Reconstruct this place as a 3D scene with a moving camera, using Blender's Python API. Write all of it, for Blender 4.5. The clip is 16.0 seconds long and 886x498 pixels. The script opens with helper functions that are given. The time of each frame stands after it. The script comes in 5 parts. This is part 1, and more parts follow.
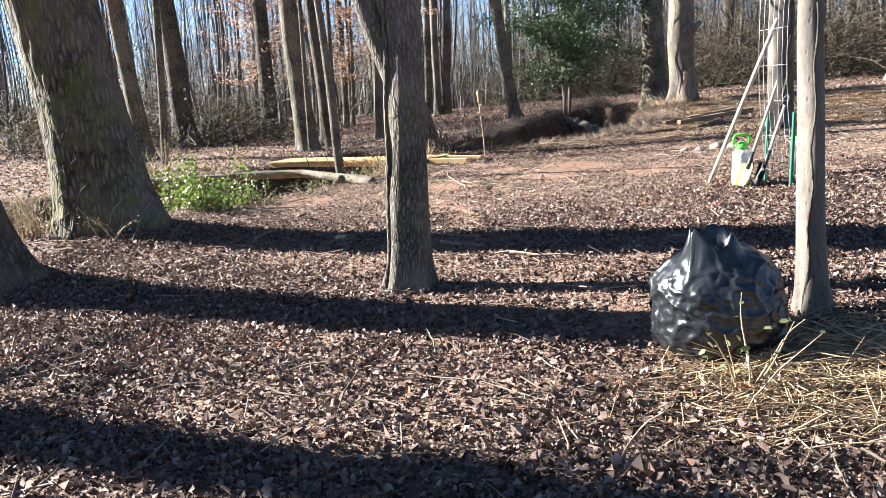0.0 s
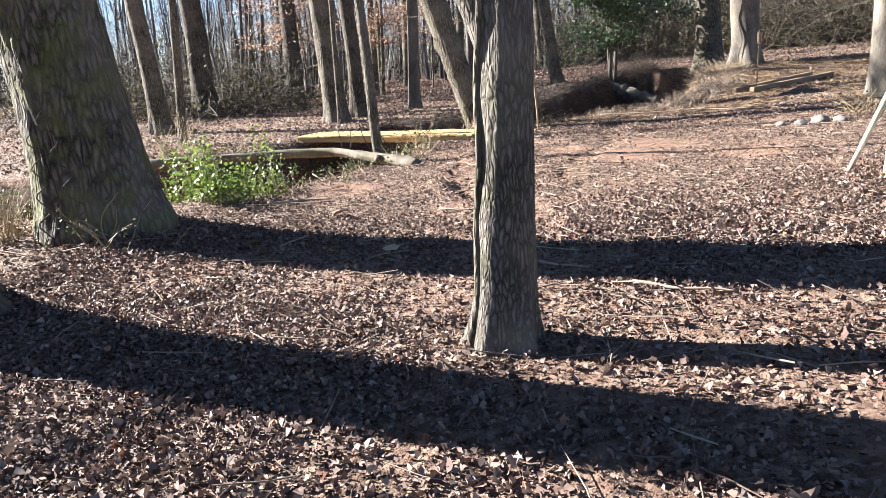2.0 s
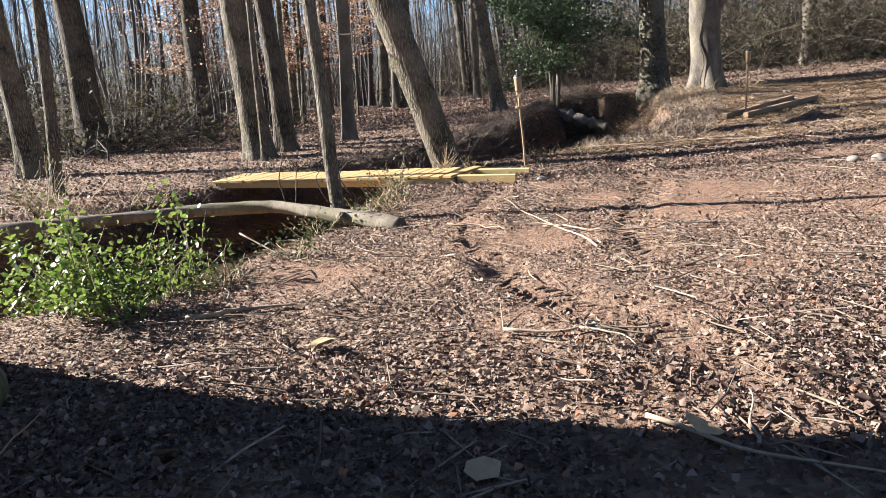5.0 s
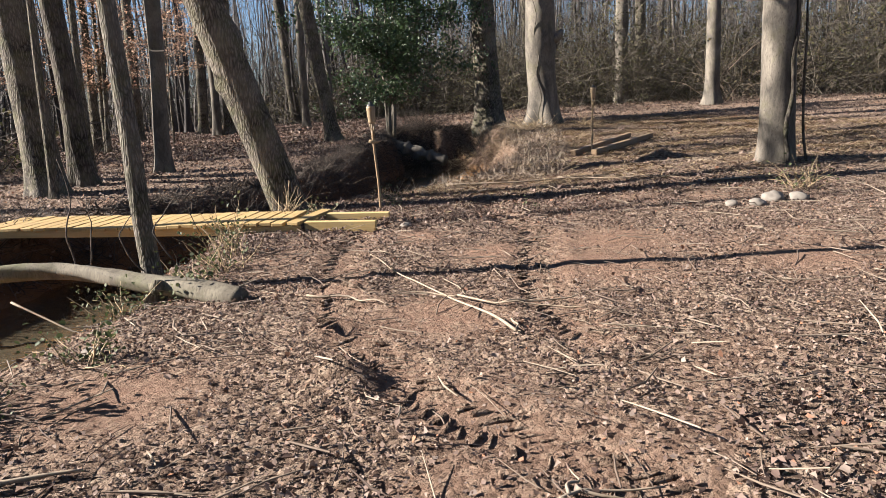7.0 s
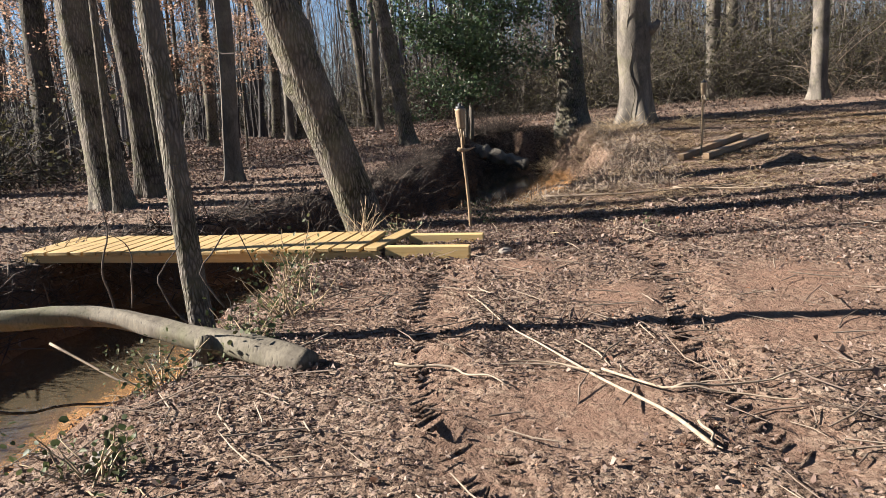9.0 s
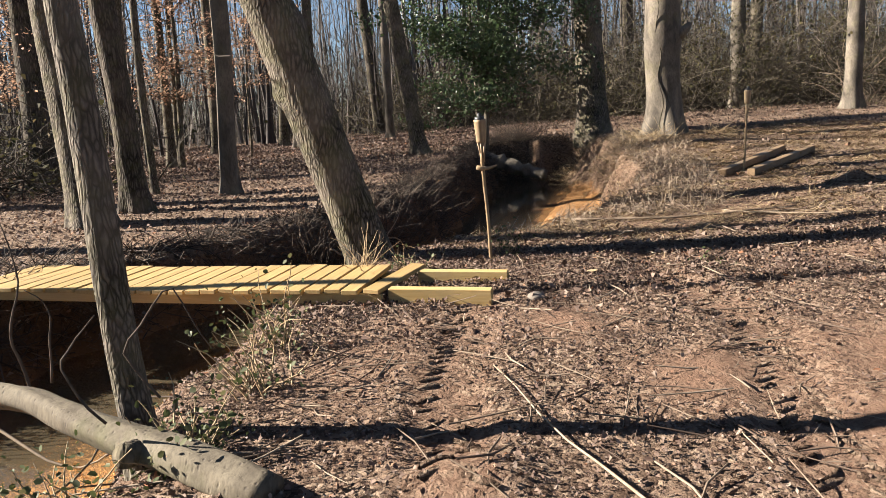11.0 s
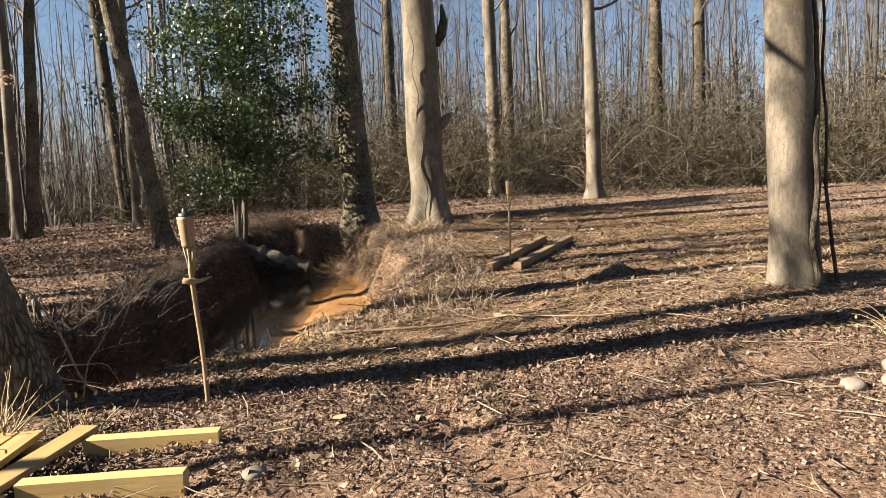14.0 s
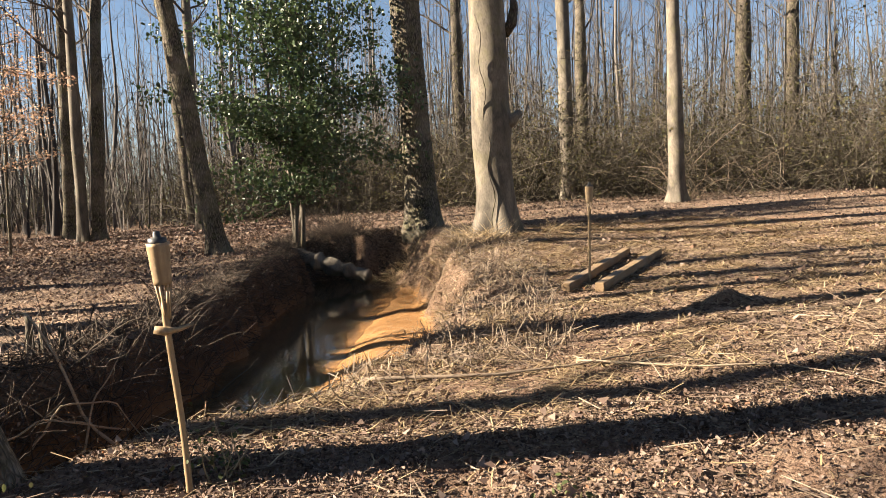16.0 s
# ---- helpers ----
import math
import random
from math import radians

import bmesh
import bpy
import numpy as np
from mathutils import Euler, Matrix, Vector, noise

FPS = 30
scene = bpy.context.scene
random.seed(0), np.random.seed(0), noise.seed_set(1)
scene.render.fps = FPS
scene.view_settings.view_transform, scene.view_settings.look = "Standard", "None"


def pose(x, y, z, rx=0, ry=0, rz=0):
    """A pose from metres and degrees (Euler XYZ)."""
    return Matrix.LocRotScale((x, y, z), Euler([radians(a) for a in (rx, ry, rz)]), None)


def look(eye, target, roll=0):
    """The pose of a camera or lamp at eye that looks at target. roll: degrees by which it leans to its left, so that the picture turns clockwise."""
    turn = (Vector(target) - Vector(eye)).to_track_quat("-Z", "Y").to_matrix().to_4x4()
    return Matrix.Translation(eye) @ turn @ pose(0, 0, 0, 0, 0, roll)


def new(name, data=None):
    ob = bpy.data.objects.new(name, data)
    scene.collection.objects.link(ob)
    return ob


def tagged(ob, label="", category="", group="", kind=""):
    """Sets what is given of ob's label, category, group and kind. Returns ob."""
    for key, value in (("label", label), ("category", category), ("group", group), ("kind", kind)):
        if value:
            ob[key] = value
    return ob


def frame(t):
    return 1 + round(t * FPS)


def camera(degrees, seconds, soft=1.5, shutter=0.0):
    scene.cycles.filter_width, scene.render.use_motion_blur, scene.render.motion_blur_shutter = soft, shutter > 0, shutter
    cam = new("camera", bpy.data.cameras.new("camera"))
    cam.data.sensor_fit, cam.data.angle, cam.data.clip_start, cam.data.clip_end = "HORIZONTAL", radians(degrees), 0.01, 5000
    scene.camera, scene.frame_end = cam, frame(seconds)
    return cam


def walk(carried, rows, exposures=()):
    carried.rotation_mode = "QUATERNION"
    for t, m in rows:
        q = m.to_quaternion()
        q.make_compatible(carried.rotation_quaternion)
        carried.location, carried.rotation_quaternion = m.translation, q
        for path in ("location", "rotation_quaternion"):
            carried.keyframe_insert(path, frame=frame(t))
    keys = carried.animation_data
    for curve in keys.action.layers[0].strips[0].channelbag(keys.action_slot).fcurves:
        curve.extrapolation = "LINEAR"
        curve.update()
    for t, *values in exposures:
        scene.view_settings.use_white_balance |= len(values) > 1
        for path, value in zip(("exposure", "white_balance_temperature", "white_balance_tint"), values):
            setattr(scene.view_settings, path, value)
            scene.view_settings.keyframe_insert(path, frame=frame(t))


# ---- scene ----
cam = camera(64.8, 16.0, 0.75)

PATH = [
    (0, (-0.053, 0.272, 1.327), (-0.024, 2.225, 0.897), -3.2),
    (0.5, (-0.198, 0.782, 1.28), (-0.153, 2.717, 0.776), -3.2),
    (1, (-0.255, 1.137, 1.303), (-0.135, 3.07, 0.803), -3.1),
    (1.5, (-0.291, 1.506, 1.359), (-0.333, 3.442, 0.86), -3.9),
    (2, (-0.437, 1.894, 1.366), (-0.483, 3.825, 0.847), -3.6),
    (2.5, (-0.524, 2.215, 1.366), (-0.511, 4.147, 0.849), -4.6),
    (3, (-0.627, 2.617, 1.419), (-0.728, 4.553, 0.931), -4.6),
    (3.2, (-0.702, 2.769, 1.401), (-0.843, 4.71, 0.939), -3.8),
    (5.3, (-1.289, 5.143, 1.3), (-0.936, 7.057, 0.837), -3.8),
    (5.5, (-1.28, 5.302, 1.281), (-0.839, 7.199, 0.824), -3.6),
    (6, (-1.247, 5.684, 1.316), (-0.749, 7.574, 0.89), -2.6),
    (6.5, (-1.281, 6.051, 1.318), (-0.669, 7.912, 0.913), -1.3),
    (7, (-1.307, 6.35, 1.357), (-0.612, 8.18, 0.948), -1.9),
    (7.5, (-1.257, 6.689, 1.355), (-0.596, 8.528, 0.928), -2.6),
    (8, (-1.263, 7.021, 1.344), (-0.577, 8.845, 0.893), -2.9),
    (8.5, (-1.255, 7.372, 1.384), (-0.525, 9.181, 0.945), -3.4),
    (9, (-1.153, 7.698, 1.375), (-0.646, 9.591, 0.976), -2.9),
    (9.2, (-1.134, 7.828, 1.38), (-0.739, 9.75, 0.993), -2.6),
    (11.3, (-0.837, 9.026, 1.439), (-0.31, 10.918, 1.061), -2.6),
    (11.5, (-0.824, 9.112, 1.461), (-0.173, 10.977, 1.144), -1.8),
    (12, (-0.716, 9.308, 1.471), (0.038, 11.152, 1.294), -0.4),
    (12.5, (-0.523, 9.449, 1.489), (0.233, 11.299, 1.39), -0.6),
    (13, (-0.375, 9.599, 1.481), (0.506, 11.391, 1.375), -0.1),
    (13.5, (-0.224, 9.9, 1.501), (0.783, 11.625, 1.398), -0.8),
    (14, (0.0, 10.135, 1.459), (1.073, 11.814, 1.292), -2.1),
    (14.5, (0.199, 10.441, 1.471), (1.204, 12.149, 1.202), -1.8),
    (15, (0.361, 10.763, 1.473), (1.425, 12.433, 1.191), -0.6),
    (15.5, (0.525, 11.022, 1.507), (1.621, 12.683, 1.309), -1.5),
    (16, (0.781, 11.332, 1.543), (1.685, 13.109, 1.384), -2.0),
]
walk(cam, [(t, look(eye, target, roll)) for t, eye, target, roll in PATH],
     [(0, 3.0, 5750, 10), (3.0, 3.05, 5700, 10), (5.5, 2.45, 5950, 10), (7.0, 2.2, 6000, 10), (9.2, 2.2, 6050, 10), (11.5, 2.25, 6650, 10), (12.5, 2.25, 6900, 10), (16.0, 2.57, 7300, 10)])

# ---------------- world, sun, exposure ----------------
SUN_TO = Vector((-0.932, 0.362, 0.0)).normalized()      # level direction towards the sun
SUN_UP = 27.0                                            # degrees above the horizon
world = bpy.data.worlds.new("sky")
scene.world = world
world.use_nodes = True
wt = world.node_tree
sky = wt.nodes.new("ShaderNodeTexSky")
sky.sky_type = "NISHITA"
sky.sun_disc = False
sky.sun_elevation = radians(SUN_UP)
sky.sun_rotation = math.atan2(SUN_TO.x, SUN_TO.y)
sky.air_density, sky.dust_density, sky.ozone_density, sky.altitude = 1.0, 0.1, 1.5, 2500
wt.links.new(sky.outputs[0], wt.nodes["Background"].inputs[0])
wt.nodes["Background"].inputs[1].default_value = 0.029
sun = new("sun", bpy.data.lights.new("sun", "SUN"))
sun.data.energy, sun.data.angle, sun.data.color = 5.0, radians(0.55), (1.0, 0.90, 0.77)
sun.matrix_world = look((0, 0, 30), Vector((0, 0, 30)) - (SUN_TO * math.cos(radians(SUN_UP)) + Vector((0, 0, math.sin(radians(SUN_UP))))))

# ---------------- mesh helpers ----------------


def mesh_np(name, V, F, material=None, smooth=True):
    """A mesh from an array of points and one of faces that all have the same number of corners."""
    V, F = np.asarray(V, np.float32), np.asarray(F, np.int32)
    me = bpy.data.meshes.new(name)
    k = F.shape[1]
    me.vertices.add(len(V))
    me.vertices.foreach_set("co", V.ravel())
    me.loops.add(F.size)
    me.loops.foreach_set("vertex_index", F.ravel())
    me.polygons.add(len(F))
    me.polygons.foreach_set("loop_start", np.arange(0, F.size, k, dtype=np.int32))
    me.polygons.foreach_set("use_smooth", np.full(len(F), smooth, dtype=bool))
    me.update(calc_edges=True)
    if material:
        me.materials.append(material)
    return me


def part(name, data, material, parent=None, label=""):
    """Links a bmesh, a mesh or (points, faces) as one mesh object under a thing or a part."""
    if isinstance(data, tuple):
        data = mesh_np(name, *data, material)
    elif isinstance(data, bmesh.types.BMesh):
        bm, data = data, bpy.data.meshes.new(name)
        bm.normal_update()
        bm.to_mesh(data)
        bm.free()
        data.materials.append(material)
    ob = new(name, data)
    if parent is not None:
        ob.parent = parent
    if label:
        ob["label"] = label
    return ob


def thing(name, m, label, category, group="", kind=""):
    ob = new(name)
    ob.empty_display_size = 0.1
    ob.matrix_world = m
    return tagged(ob, label, category, group, kind)


def tube(points, radii, n=8, shape=None, close=True):
    """Quads round a line of points. shape(angle, along) scales the radius."""
    P, R = np.asarray(points, float), np.asarray(radii, float)
    T = np.gradient(P, axis=0)
    T /= np.linalg.norm(T, axis=1, keepdims=True) + 1e-9
    ref = np.array([0.0, 1.0, 0.0]) if abs(T[:, 1]).mean() < 0.8 else np.array([1.0, 0.0, 0.0])
    A = np.cross(ref, T)
    A /= np.linalg.norm(A, axis=1, keepdims=True) + 1e-9
    B = np.cross(T, A)
    a = np.linspace(0, 2 * np.pi, n, endpoint=False)
    rr = R[:, None] * (np.ones((len(P), n)) if shape is None else shape(a[None, :], P))
    V = P[:, None, :] + rr[..., None] * (np.cos(a)[None, :, None] * A[:, None, :] + np.sin(a)[None, :, None] * B[:, None, :])
    V = V.reshape(-1, 3)
    i, j = np.arange(len(P) - 1)[:, None] * n, np.arange(n)[None, :]
    k = (np.arange(n)[None, :] + 1) % n
    F = np.stack([i + j, i + k, i + n + k, i + n + j], -1).reshape(-1, 4)
    if close and n % 2 == 0:
        caps = []
        for s, flip in ((0, True), ((len(P) - 1) * n, False)):
            for q in range(n // 2 - 1):
                f = [s + q, s + q + 1, s + n - 2 - q, s + n - 1 - q]
                caps.append(f[::-1] if flip else f)
        F = np.vstack([F, np.array(caps)])
    return V, F


def tubes(P, R, n=3):
    """Many open tubes at once: P is (number, points, 3), R (number, points)."""
    P, R = np.asarray(P, float), np.asarray(R, float)
    T = np.gradient(P, axis=1)
    T /= np.linalg.norm(T, axis=2, keepdims=True) + 1e-9
    ref = np.where(np.abs(T[:, :1, 1:2]) < 0.8, np.array([0.0, 1.0, 0.0]), np.array([1.0, 0.0, 0.0]))
    A = np.cross(np.broadcast_to(ref, T.shape), T)
    A /= np.linalg.norm(A, axis=2, keepdims=True) + 1e-9
    B = np.cross(T, A)
    a = np.linspace(0, 2 * np.pi, n, endpoint=False)
    V = P[:, :, None, :] + R[:, :, None, None] * (np.cos(a)[:, None] * A[:, :, None, :] + np.sin(a)[:, None] * B[:, :, None, :])
    N, K = P.shape[:2]
    i, j = np.arange(K - 1)[:, None] * n, np.arange(n)[None, :]
    k = (j + 1) % n
    f = np.stack([i + j, i + k, i + n + k, i + n + j], -1).reshape(-1, 4)
    F = f[None] + (np.arange(N) * K * n)[:, None, None]
    return V.reshape(-1, 3), F.reshape(-1, 4)


def ribbons(P, R):
    """Many thin twigs at once, a strip each: P is (number, points, 3), R (number, points)."""
    P, R = np.asarray(P, float), np.asarray(R, float)
    T = P[:, -1] - P[:, 0]
    side = np.cross(T, np.sin(np.arange(len(P)) * 2.4)[:, None] * np.array([0.0, 0.0, 1.0]) + np.cos(np.arange(len(P)) * 2.4)[:, None] * np.array([0.7, 0.7, 0.0]))
    side /= np.linalg.norm(side, axis=1, keepdims=True) + 1e-9
    w = R[:, :, None] * side[:, None, :]
    V = np.stack([P - w, P + w], 2)
    N, K = P.shape[:2]
    f = np.array([(2 * i, 2 * i + 1, 2 * i + 3, 2 * i + 2) for i in range(K - 1)])
    return V.reshape(-1, 3), (f[None] + (np.arange(N) * K * 2)[:, None, None]).reshape(-1, 4)


def joined(pieces):
    Vs, Fs, o = [], [], 0
    for V, F in pieces:
        Vs.append(V)
        Fs.append(F + o)
        o += len(V)
    return np.vstack(Vs), np.vstack(Fs)


def box_bm(sx, sy, sz, bevel=0.004, centre=(0, 0, 0), rough=0.0, cuts=0, seed=0):
    """A sawn piece of timber or the like, with eased edges."""
    bm = bmesh.new()
    bmesh.ops.create_cube(bm, size=1.0, matrix=Matrix.Translation(centre) @ Matrix.Diagonal((sx, sy, sz, 1)))
    if bevel:
        bmesh.ops.bevel(bm, geom=bm.edges[:], offset=bevel, segments=1, affect="EDGES")
    if cuts:
        bmesh.ops.subdivide_edges(bm, edges=[e for e in bm.edges if e.calc_length() > max(sx, sy, sz) * 0.6], cuts=cuts)
    if rough:
        for v in bm.verts:
            v.co += rough * noise.noise_vector(v.co * 3 + Vector((seed * 7.1, seed, 0)))
    return bm


def hash2(i, j, seed):
    h = np.sin(i * 127.1 + j * 311.7 + seed * 74.7) * 43758.5453
    return h - np.floor(h)


def vnoise(x, y, seed=0):
    """Smooth value noise from -1 to 1."""
    xi, yi = np.floor(x), np.floor(y)
    u, v = x - xi, y - yi
    u, v = u * u * (3 - 2 * u), v * v * (3 - 2 * v)
    a, b = hash2(xi, yi, seed), hash2(xi + 1, yi, seed)
    c, d = hash2(xi, yi + 1, seed), hash2(xi + 1, yi + 1, seed)
    return 2 * ((a * (1 - u) + b * u) * (1 - v) + (c * (1 - u) + d * u) * v) - 1


def fbm(x, y, seed=0, octaves=4):
    return sum(vnoise(x * 2**o, y * 2**o, seed + o) / 2**o for o in range(octaves)) / 1.6


def smooth(e0, e1, x):
    u = np.clip((x - e0) / (e1 - e0), 0, 1)
    return u * u * (3 - 2 * u)


# ---------------- the lie of the land ----------------
WATER = -0.75
# the creek, downstream: x, y, half widths (left top, left bottom, right top, right bottom), height of the bar on the right
CREEK = np.array([
    (8.4, 34, 1.6, 1.2, 2.4, 0.8, 0.05), (7.6, 30, 1.6, 1.1, 2.4, 0.8, 0.15), (6.4, 27, 1.5, 1.0, 2.2, 1.0, 0.28),
    (4.6, 24.0, 1.3, 0.9, 2.5, 1.7, 0.32), (3.1, 20.9, 1.2, 0.65, 2.9, 2.1, 0.42), (1.95, 18.7, 1.1, 0.55, 2.8, 2.1, 0.40), (0.75, 17.75, 1.05, 0.5, 2.0, 1.45, 0.25),
    (-0.6, 17.0, 1.2, 0.6, 0.95, 0.6, 0.0), (-2.0, 15.5, 1.6, 1.1, 1.25, 0.85, 0.0), (-2.9, 13.5, 1.6, 1.2, 1.65, 0.9, 0.1),
    (-3.6, 11.8, 1.6, 1.2, 2.9, 0.6, 0.3), (-5.2, 10.7, 1.8, 1.2, 2.0, 0.8, 0.25), (-9, 10.3, 2, 1.3, 1.8, 1.2, 0), (-22, 11.5, 2, 1.3, 2, 1.3, 0)])
# drawn out smoothly
_k = np.linspace(0, len(CREEK) - 1, 53)
_s = np.stack([np.interp(_k, np.arange(len(CREEK)), CREEK[:, c]) for c in range(7)], -1)
for _ in range(3):
    _s[2:-2] = sum(_s[2 + o:len(_s) - 2 + o] for o in range(-2, 3)) / 5
CREEK = _s
# wheel tracks in the soft soil
TRACKS = [np.array([(2.4, 14.5), (1.95, 12.4), (1.35, 11.25), (0.95, 10.4), (0.80, 9.6)]),
          np.array([(0.7, 14.0), (-0.05, 12.2), (-0.42, 10.6), (-0.42, 9.9), (-0.25, 9.0), (0.02, 8.5), (0.22, 7.95), (0.3, 7.5)])]


def along(line, x, y):
    """Distance to a line, the side of it, and the place along it (in its own points, and in metres)."""
    best = np.full(x.shape, 1e9)
    side, place, metres = np.zeros(x.shape), np.zeros(x.shape), np.zeros(x.shape)
    run = 0.0
    for k in range(len(line) - 1):
        a, b = line[k, :2], line[k + 1, :2]
        d = b - a
        L = math.hypot(*d)
        s = np.clip(((x - a[0]) * d[0] + (y - a[1]) * d[1]) / L**2, 0, 1)
        dx, dy = x - a[0] - s * d[0], y - a[1] - s * d[1]
        q = np.hypot(dx, dy)
        m = q < best
        best = np.where(m, q, best)
        side = np.where(m, np.sign(d[0] * dy - d[1] * dx), side)
        place = np.where(m, k + s, place)
        metres = np.where(m, run + s * L, metres)
        run += L
    return best, side, place, metres


def land(x, y):
    """Height of the ground, how sandy, bare and wet it is, with painted bank shade."""
    x, y = np.asarray(x, float), np.asarray(y, float)
    sp = 0.5 * (x + np.sqrt(x * x + 4)) - 0.3
    z = 0.042 * np.minimum(sp, 25) + 0.010 * np.clip(np.minimum(y, 45) - 16, 0, None) - 0.02
    z += 0.26 * np.exp(-(((x - 8.7) / 2.2) ** 2 + ((y - 24) / 2.6) ** 2)) + 0.10 * np.exp(-(((x - 7.3) / 1.5) ** 2 + ((y - 14.5) / 1.5) ** 2))
    z += 0.10 * np.exp(-(((x + 3.6) / 1.6) ** 2 + ((y - 8.1) / 1.4) ** 2))
    far = smooth(20, 60, np.hypot(x, y - 12))
    z += far * 0.5 * fbm(x / 18, y / 18, 5) + far * 0.02 * np.clip(x - 15, 0, 60)
    z += 0.035 * fbm(x / 1.7, y / 1.7, 9) + 0.014 * fbm(x * 3.1, y * 3.1, 21, 3)
    # mounds of dug earth
    for mx, my, r, h in ((6.68, 16.45, 0.34, 0.16), (-0.22, 11.25, 0.22, 0.10), (-0.62, 9.62, 0.16, 0.09), (5.6, 17.2, 0.5, 0.07), (-0.45, 10.4, 0.2, 0.06)):
        z += h * np.exp(-((x - mx) ** 2 + (y - my) ** 2) / r**2) * (1 + 0.6 * vnoise(x * 9, y * 9, 3))
    bare = 0.55 * smooth(0.15, 0.6, fbm(x / 1.3 + 3, y / 1.3, 31))
    for line in TRACKS:
        d, s, _, m = along(line, x, y)
        on = smooth(0.26, 0.12, d)
        z += on * (-0.02 + 0.008 * vnoise(x * 5, y * 5, 4)) + 0.014 * np.exp(-(((d - 0.27) / 0.08) ** 2)) * (1 + vnoise(x * 7, y * 7, 8))
        bare = np.maximum(bare, on * 0.65)
    for bx, by, r in ((0.18, 10.38, 0.45), (1.75, 10.9, 0.62), (1.25, 11.8, 0.4), (-1.75, 9.9, 0.5), (2.4, 11.6, 0.7), (1.0, 13.0, 0.4), (3.2, 10.2, 0.5)):
        bare = np.maximum(bare, np.exp(-(((x - bx) ** 2 + (y - by) ** 2) / r**2)) * 1.1)
    d, s, p, _ = along(CREEK, x, y)
    row = lambda c: np.interp(p, np.arange(len(CREEK)), CREEK[:, c])
    wob = 1 + 0.20 * fbm(x / 0.7, y / 0.7, 77, 4)
    top = np.where(s > 0, row(4), row(2)) * wob
    bot = np.where(s > 0, row(5), row(3)) * wob
    bed = -1.02 + np.where(s > 0, row(6), 0.0) * smooth(-0.1, 1.5, d) * 1.1 + 0.02 * vnoise(x * 2.3, y * 2.3, 12)
    u = np.clip((d - bot) / (top - bot), 0, 1)
    u = np.where(s > 0, u * u * (3 - 2 * u), u**0.7)
    u2 = np.clip(u + (u > 0) * (u < 1) * 0.10 * fbm(x * 2.2, y * 2.2, 40, 3), 0, 1)
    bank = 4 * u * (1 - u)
    u2 = 1 - (1 - u2) * smooth(30.6, 29.4, y + 0.5 * fbm(x / 0.6, y / 0.6, 78, 3))
    z = np.where(d < top, bed + (z - bed) * u2, z)
    wet = smooth(0.12, -0.12, z - WATER)
    sand = np.where(s > 0, 1.0, 0.2) * smooth(0.26, 0.08, z - WATER) * (d < top) * smooth(28, 25, y)
    # wet and dark bank soil; the left face painted darker for its shade
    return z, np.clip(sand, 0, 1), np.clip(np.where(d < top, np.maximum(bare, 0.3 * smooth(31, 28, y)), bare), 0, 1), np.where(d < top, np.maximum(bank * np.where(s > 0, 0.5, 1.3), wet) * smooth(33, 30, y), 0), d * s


# ---------------- materials ----------------


class Mat:
    """Short hand for a node material with one Principled shader."""

    def __init__(self, name, rough=0.8, spec=0.3):
        self.m = bpy.data.materials.new(name)
        self.m.use_nodes = True
        self.t = self.m.node_tree
        self.b = self.t.nodes["Principled BSDF"]
        self.b.inputs["Roughness"].default_value = rough
        self.b.inputs["Specular IOR Level"].default_value = spec
        self.co = self.t.nodes.new("ShaderNodeTexCoord").outputs["Object"]

    def node(self, kind, out=0, props=(), **inputs):
        n = self.t.nodes.new("ShaderNode" + kind)
        if "operation" in props:
            n.operation = props["operation"]
        if "feature" in props:
            n.feature = props["feature"]
        for k, v in inputs.items():
            key = int(k[1:]) if k[0] == "i" and k[1:].isdigit() else k.replace("_", " ")
            self.put(n.inputs[key], v)
        return n.outputs[out]

    def put(self, socket, v):
        if isinstance(v, bpy.types.NodeSocket):
            self.t.links.new(v, socket)
        else:
            socket.default_value = v

    def scaled(self, s):
        return self.node("Mapping", Vector=self.co, Scale=s)

    def noise(self, scale, detail=4, rough=0.6, vec=None, distort=0.0, out=0):
        return self.node("TexNoise", out, Vector=vec or self.co, Scale=scale, Detail=detail, Roughness=rough, Distortion=distort)

    def voronoi(self, scale, out="Distance", feature="F1", vec=None, randomness=1.0):
        return self.node("TexVoronoi", out, {"feature": feature}, Vector=vec or self.co, Scale=scale, Randomness=randomness)

    def ramp(self, fac, *stops):
        n = self.t.nodes.new("ShaderNodeValToRGB")
        e = n.color_ramp.elements
        while len(e) < len(stops):
            e.new(0.5)
        for s, (p, c) in zip(e, stops):
            s.position, s.color = p, (*((c, c, c) if isinstance(c, (int, float)) else c), 1)
        self.put(n.inputs[0], fac)
        return n.outputs[0]

    def mix(self, fac, a, b, blend="MIX"):
        n = self.t.nodes.new("ShaderNodeMix")
        n.data_type, n.blend_type = "RGBA", blend
        for k, v in ((0, fac), (6, a), (7, b)):
            if isinstance(v, tuple) and len(v) == 3:
                v = (*v, 1)
            self.put(n.inputs[k], v)
        return n.outputs[2]

    def math(self, op, a, b=0.0, clamp=False):
        n = self.t.nodes.new("ShaderNodeMath")
        n.operation, n.use_clamp = op, clamp
        self.put(n.inputs[0], a), self.put(n.inputs[1], b)
        return n.outputs[0]

    def colour(self, c):
        self.put(self.b.inputs["Base Color"], (*c, 1) if isinstance(c, tuple) else c)
        return self

    def bump(self, height, strength=0.5, distance=0.02):
        out = self.node("Bump", Strength=strength, Distance=distance, Height=height)
        self.put(self.b.inputs["Normal"], out)
        return self


